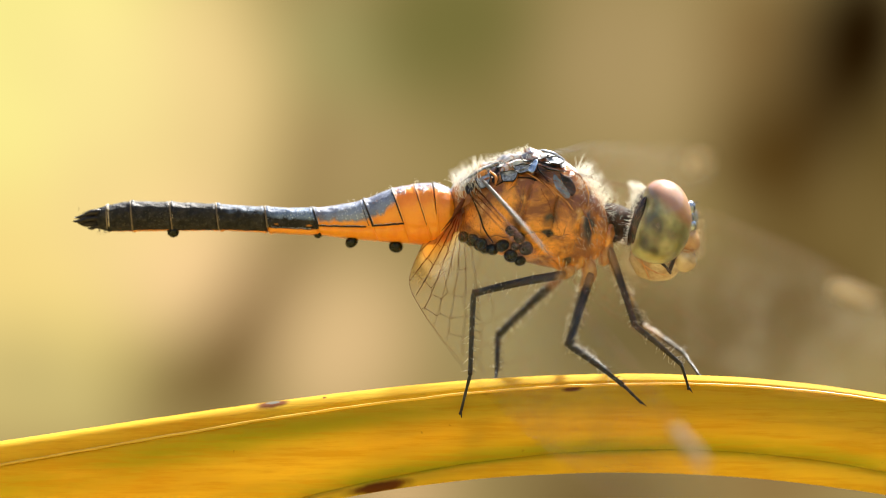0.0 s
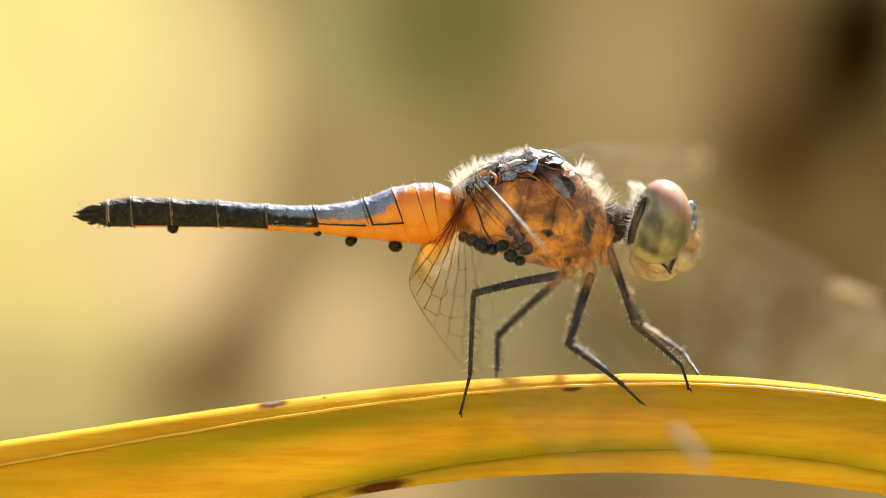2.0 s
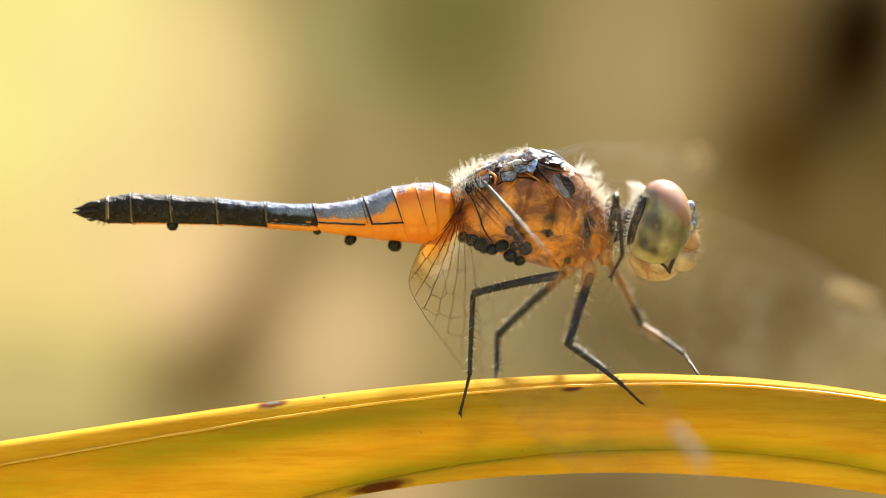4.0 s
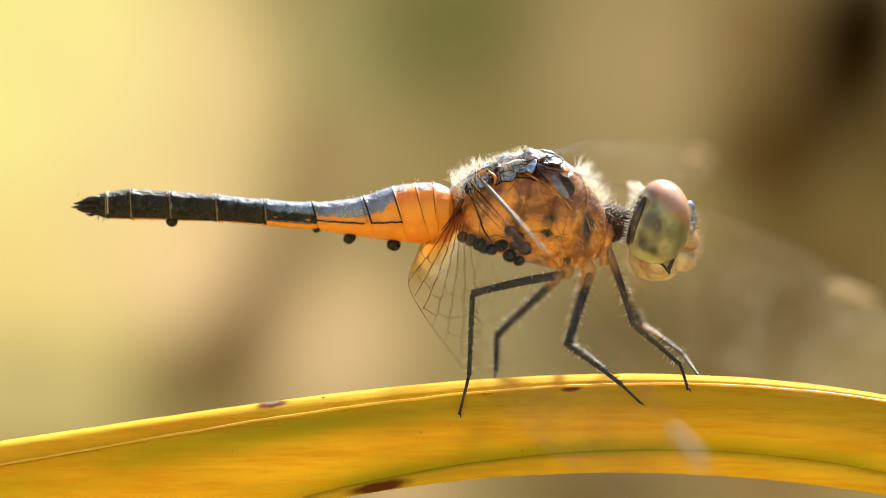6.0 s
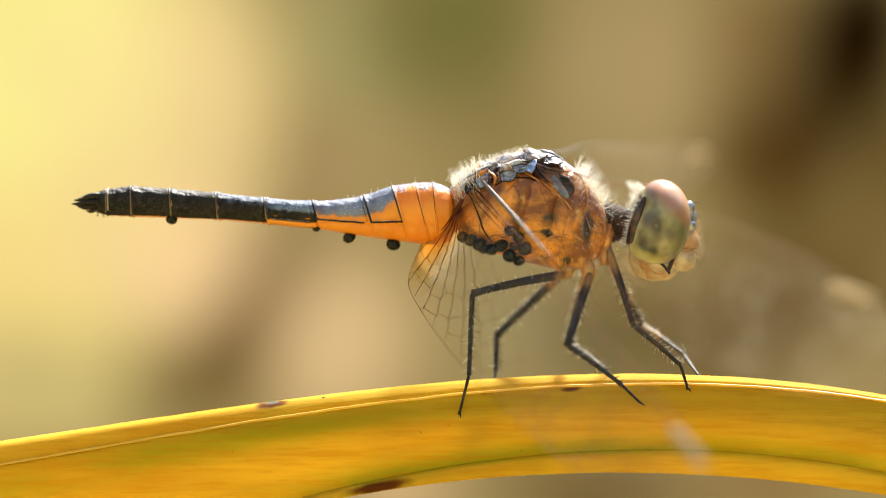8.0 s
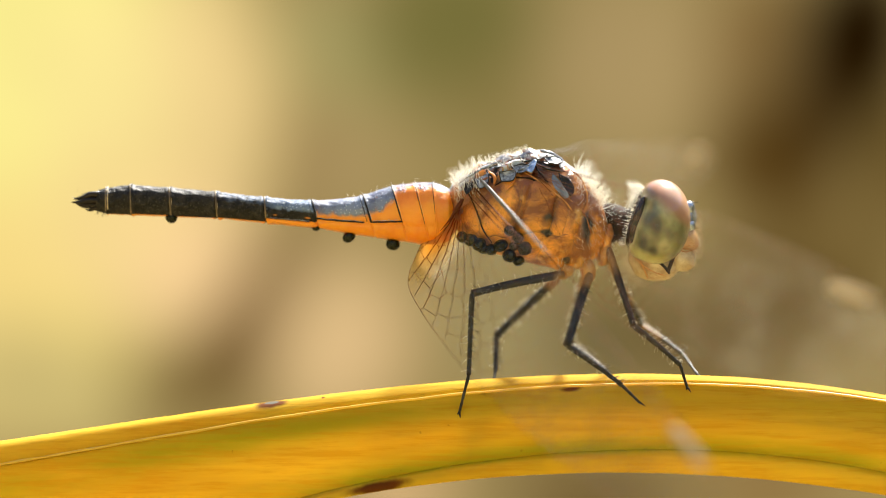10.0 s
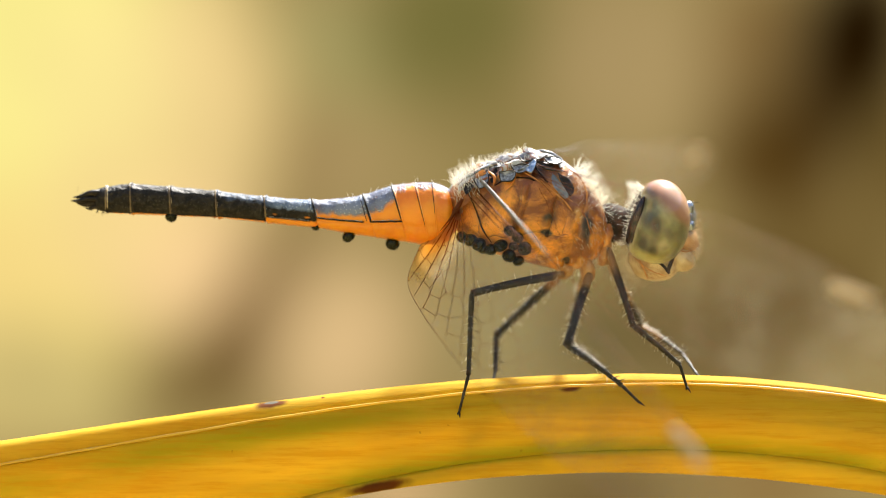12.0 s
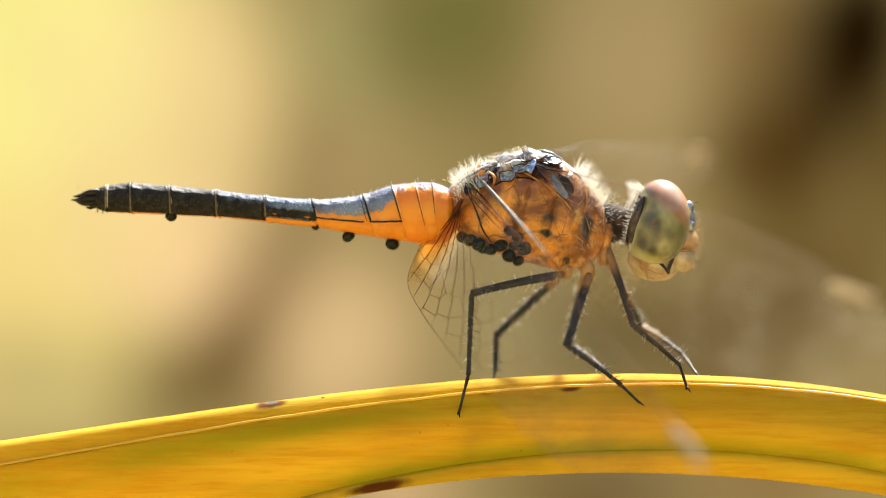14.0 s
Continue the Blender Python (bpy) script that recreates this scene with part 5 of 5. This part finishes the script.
for k, (x, z, r, joint) in enumerate(MITES):
    if joint:
        y = -0.15
    else:
        y = min((q.y for q, a in thorax_verts if abs(q.x - x) < 0.3 and abs(q.z - z) < 0.3), default=-1.5) - r * 0.6
    bm = bmesh.new()
    for v in blob(bm, (x, y, z), (r * random.uniform(1.0, 1.12), r, r * random.uniform(0.9, 1.0)), (random.uniform(-20, 20), random.uniform(-30, 30), 0), 24, 16):
        v.co += (v.co - Vector((x, y, z))) * 0.06 * wobble(v.co, 3.0, k)
    mite = part("water_mite", bm, M_MITE, None,
                "glossy dark olive water mite clinging under the abdomen" if joint else "glossy dark olive water mite clinging to the thorax", (x, y, z))
    tagged(mite, category="mite", group="parasitic mites on the dragonfly")
    if joint:
        MOVING.append((mite, joint))


# ---- what moves ----
def spin_y(deg):
    return Matrix.Rotation(radians(deg), 3, "Y")


def placed(ob, at, turn):
    """A pose in its thing's space from a place in the layout and a turn."""
    base = PIVOT[ob.parent] if ob.parent else Vector((0, 0, -H))
    return Matrix.Translation((at - base) * MM) @ turn.to_4x4()


# how far the abdomen hangs below its middle pose, time by time
DROOP = [(0.0, 1.0), (0.5, 0.91), (1.0, 0.83), (1.5, 0.75), (2.0, 0.69), (2.5, 0.65), (3.0, 0.62), (4.2, 0.42), (5.5, 0.19), (6.0, 0.13), (6.5, 0.08),
         (7.0, 0.05), (7.5, 0.0), (8.0, -0.07), (9.2, -0.14), (10.5, -0.19), (11.5, -0.23), (12.5, -0.28), (14.0, -0.31)]
JOINT_1, JOINT_2 = Vector((-0.35, 0.00, 1.65)), Vector((-6.60, 0.00, 1.80))

# time, roll, pitch (nose down), yaw, shift along x, shift along z
HEAD = [(0.0, 0, 0, 0, 0, 0), (2.67, 0, 0, 0, 0, 0), (2.77, 24, 0, 9, -0.40, -0.12), (2.9, 24, 0, 9, -0.42, -0.10), (2.97, 23, 0, 9, -0.40, -0.12),
        (3.03, 20, 2, 7, -0.30, -0.12), (3.1, 0, 2, 0, 0.1, -0.15), (3.2, 0, 0, 0, 0, 0), (5.3, 0, 0, 0, 0, 0), (5.37, -30, -6, 32, -0.35, -0.05),
        (5.5, -30, -6, 32, -0.35, -0.05), (5.6, -6, -5, 5, 0, 0.2), (5.7, 0, 0, 0, 0, 0), (10.4, 0, 0, 0, 0, 0), (10.47, 0, -8, 0, 0, -0.2),
        (10.6, 0, -8, 0, 0, -0.2), (10.7, 0, 0, 0, 0, 0), (14.0, 0, 0, 0, 0, 0)]

# near fore leg: time, aim of the thigh, aim of the shin (x, y, z)
REST_F, REST_T = LEG["fore"][3] - LEG["fore"][2], LEG["fore"][4] - LEG["fore"][3]
FWD_F, FWD_T = Vector((3.4, -0.9, -2.3)), Vector((-2.2, 1.6, 1.3))
UP_F, UP_T = Vector((0.25, -3.3, 2.5)), Vector((0.35, 0.8, -3.0))
UP2_F, UP2_T = Vector((0.45, -3.1, 2.9)), Vector((0.35, 0.8, -3.0))
FORE_NEAR = [(0.0, REST_F, REST_T), (2.6, REST_F, REST_T), (2.67, Vector((2.6, 0.2, -3.0)), Vector((2.0, 2.2, 0.6))), (2.73, Vector((3.6, 1.4, -0.3)), Vector((-0.4, 1.2, 1.6))),
             (2.83, Vector((3.6, 1.2, -0.5)), Vector((-1.2, 1.2, 1.4))), (2.9, FWD_F, FWD_T), (2.97, Vector((3.4, 0.9, -0.6)), Vector((-1.6, 1.4, 0.3))), (3.0, Vector((3.0, 0.2, 0.2)), Vector((-1.8, 1.2, -0.6))),
             (3.05, Vector((1.6, -1.0, 1.6)), Vector((-0.6, 0.6, -2.6))), (3.1, UP_F, UP_T), (5.3, UP_F, UP_T), (5.4, UP2_F, UP2_T), (5.53, UP2_F, UP2_T),
             (5.6, UP_F, UP_T), (5.67, Vector((2.2, -1.6, 0.3)), Vector((1.4, -0.8, -2.4))), (5.73, Vector((2.2, -1.5, -2.4)), Vector((2.2, 0.2, -2.2))),
             (5.8, REST_F, REST_T), (14.0, REST_F, REST_T)]
# far fore leg: time, how far its foot slides forward, mm
FORE_FAR = [(0.0, 0.0), (2.85, 0.0), (3.0, 0.42), (3.1, 0.0), (5.3, 0.0), (5.4, 0.62), (5.6, 0.62), (5.75, 0.0), (14.0, 0.0)]


def abdomen_pose(p, joint, g):
    r1 = spin_y(-2.95 * g)
    q = JOINT_1 + r1 @ (p - JOINT_1)
    if joint < 2:
        return q, r1
    r2 = spin_y(0.55 * g) @ r1
    return JOINT_1 + r1 @ (JOINT_2 - JOINT_1) + r2 @ (p - JOINT_2), r2


def motions():
    for ob, joint in ABD + MOVING:
        if joint:
            rows = []
            for t, g in DROOP:
                at, turn = abdomen_pose(PIVOT[ob], joint, g)
                rows.append((t, placed(ob, at, turn)))
            walk(ob, rows)
    # the far fore wing lifts slowly: seconds, degrees of droop
    walk(FAR_WING, [(t, placed(FAR_WING, PIVOT[FAR_WING], spin_y(d))) for t, d in ((0.0, 2.0), (1.0, 1.5), (2.5, 1.1), (5.5, 0.4), (8.0, 0.0), (14.0, 0.0))])
    walk(head, [(t, placed(head, Vector(NECK) + Vector((dx, 0, dz)), Euler((radians(r), radians(p), radians(y))).to_matrix()))
                for t, r, p, y, dx, dz in HEAD])
    fe, ti, hip, knee, shin = LEG["fore"]
    lf = (knee - hip).length
    rf, rt = [], []
    for t, f, s in FORE_NEAR:
        tf = REST_F.rotation_difference(f).to_matrix()
        rf.append((t, placed(fe, hip, tf)))
        rt.append((t, placed(ti, hip + f.normalized() * lf, REST_T.rotation_difference(s).to_matrix())))
    walk(fe, rf), walk(ti, rt)
    fe, ti, hip, knee, shin = LEG["fore_far"]
    rf, rt = [], []
    for t, d in FORE_FAR:
        k2 = hip + (knee - hip + Vector((0.45 * d, 0, 0.25 * d))).normalized() * (knee - hip).length
        rf.append((t, placed(fe, hip, (knee - hip).rotation_difference(k2 - hip).to_matrix())))
        rt.append((t, placed(ti, k2, (shin - knee).rotation_difference(shin - knee + Vector((0.3 * d, 0, 0.1 * d))).to_matrix())))
    walk(fe, rf), walk(ti, rt)


motions()
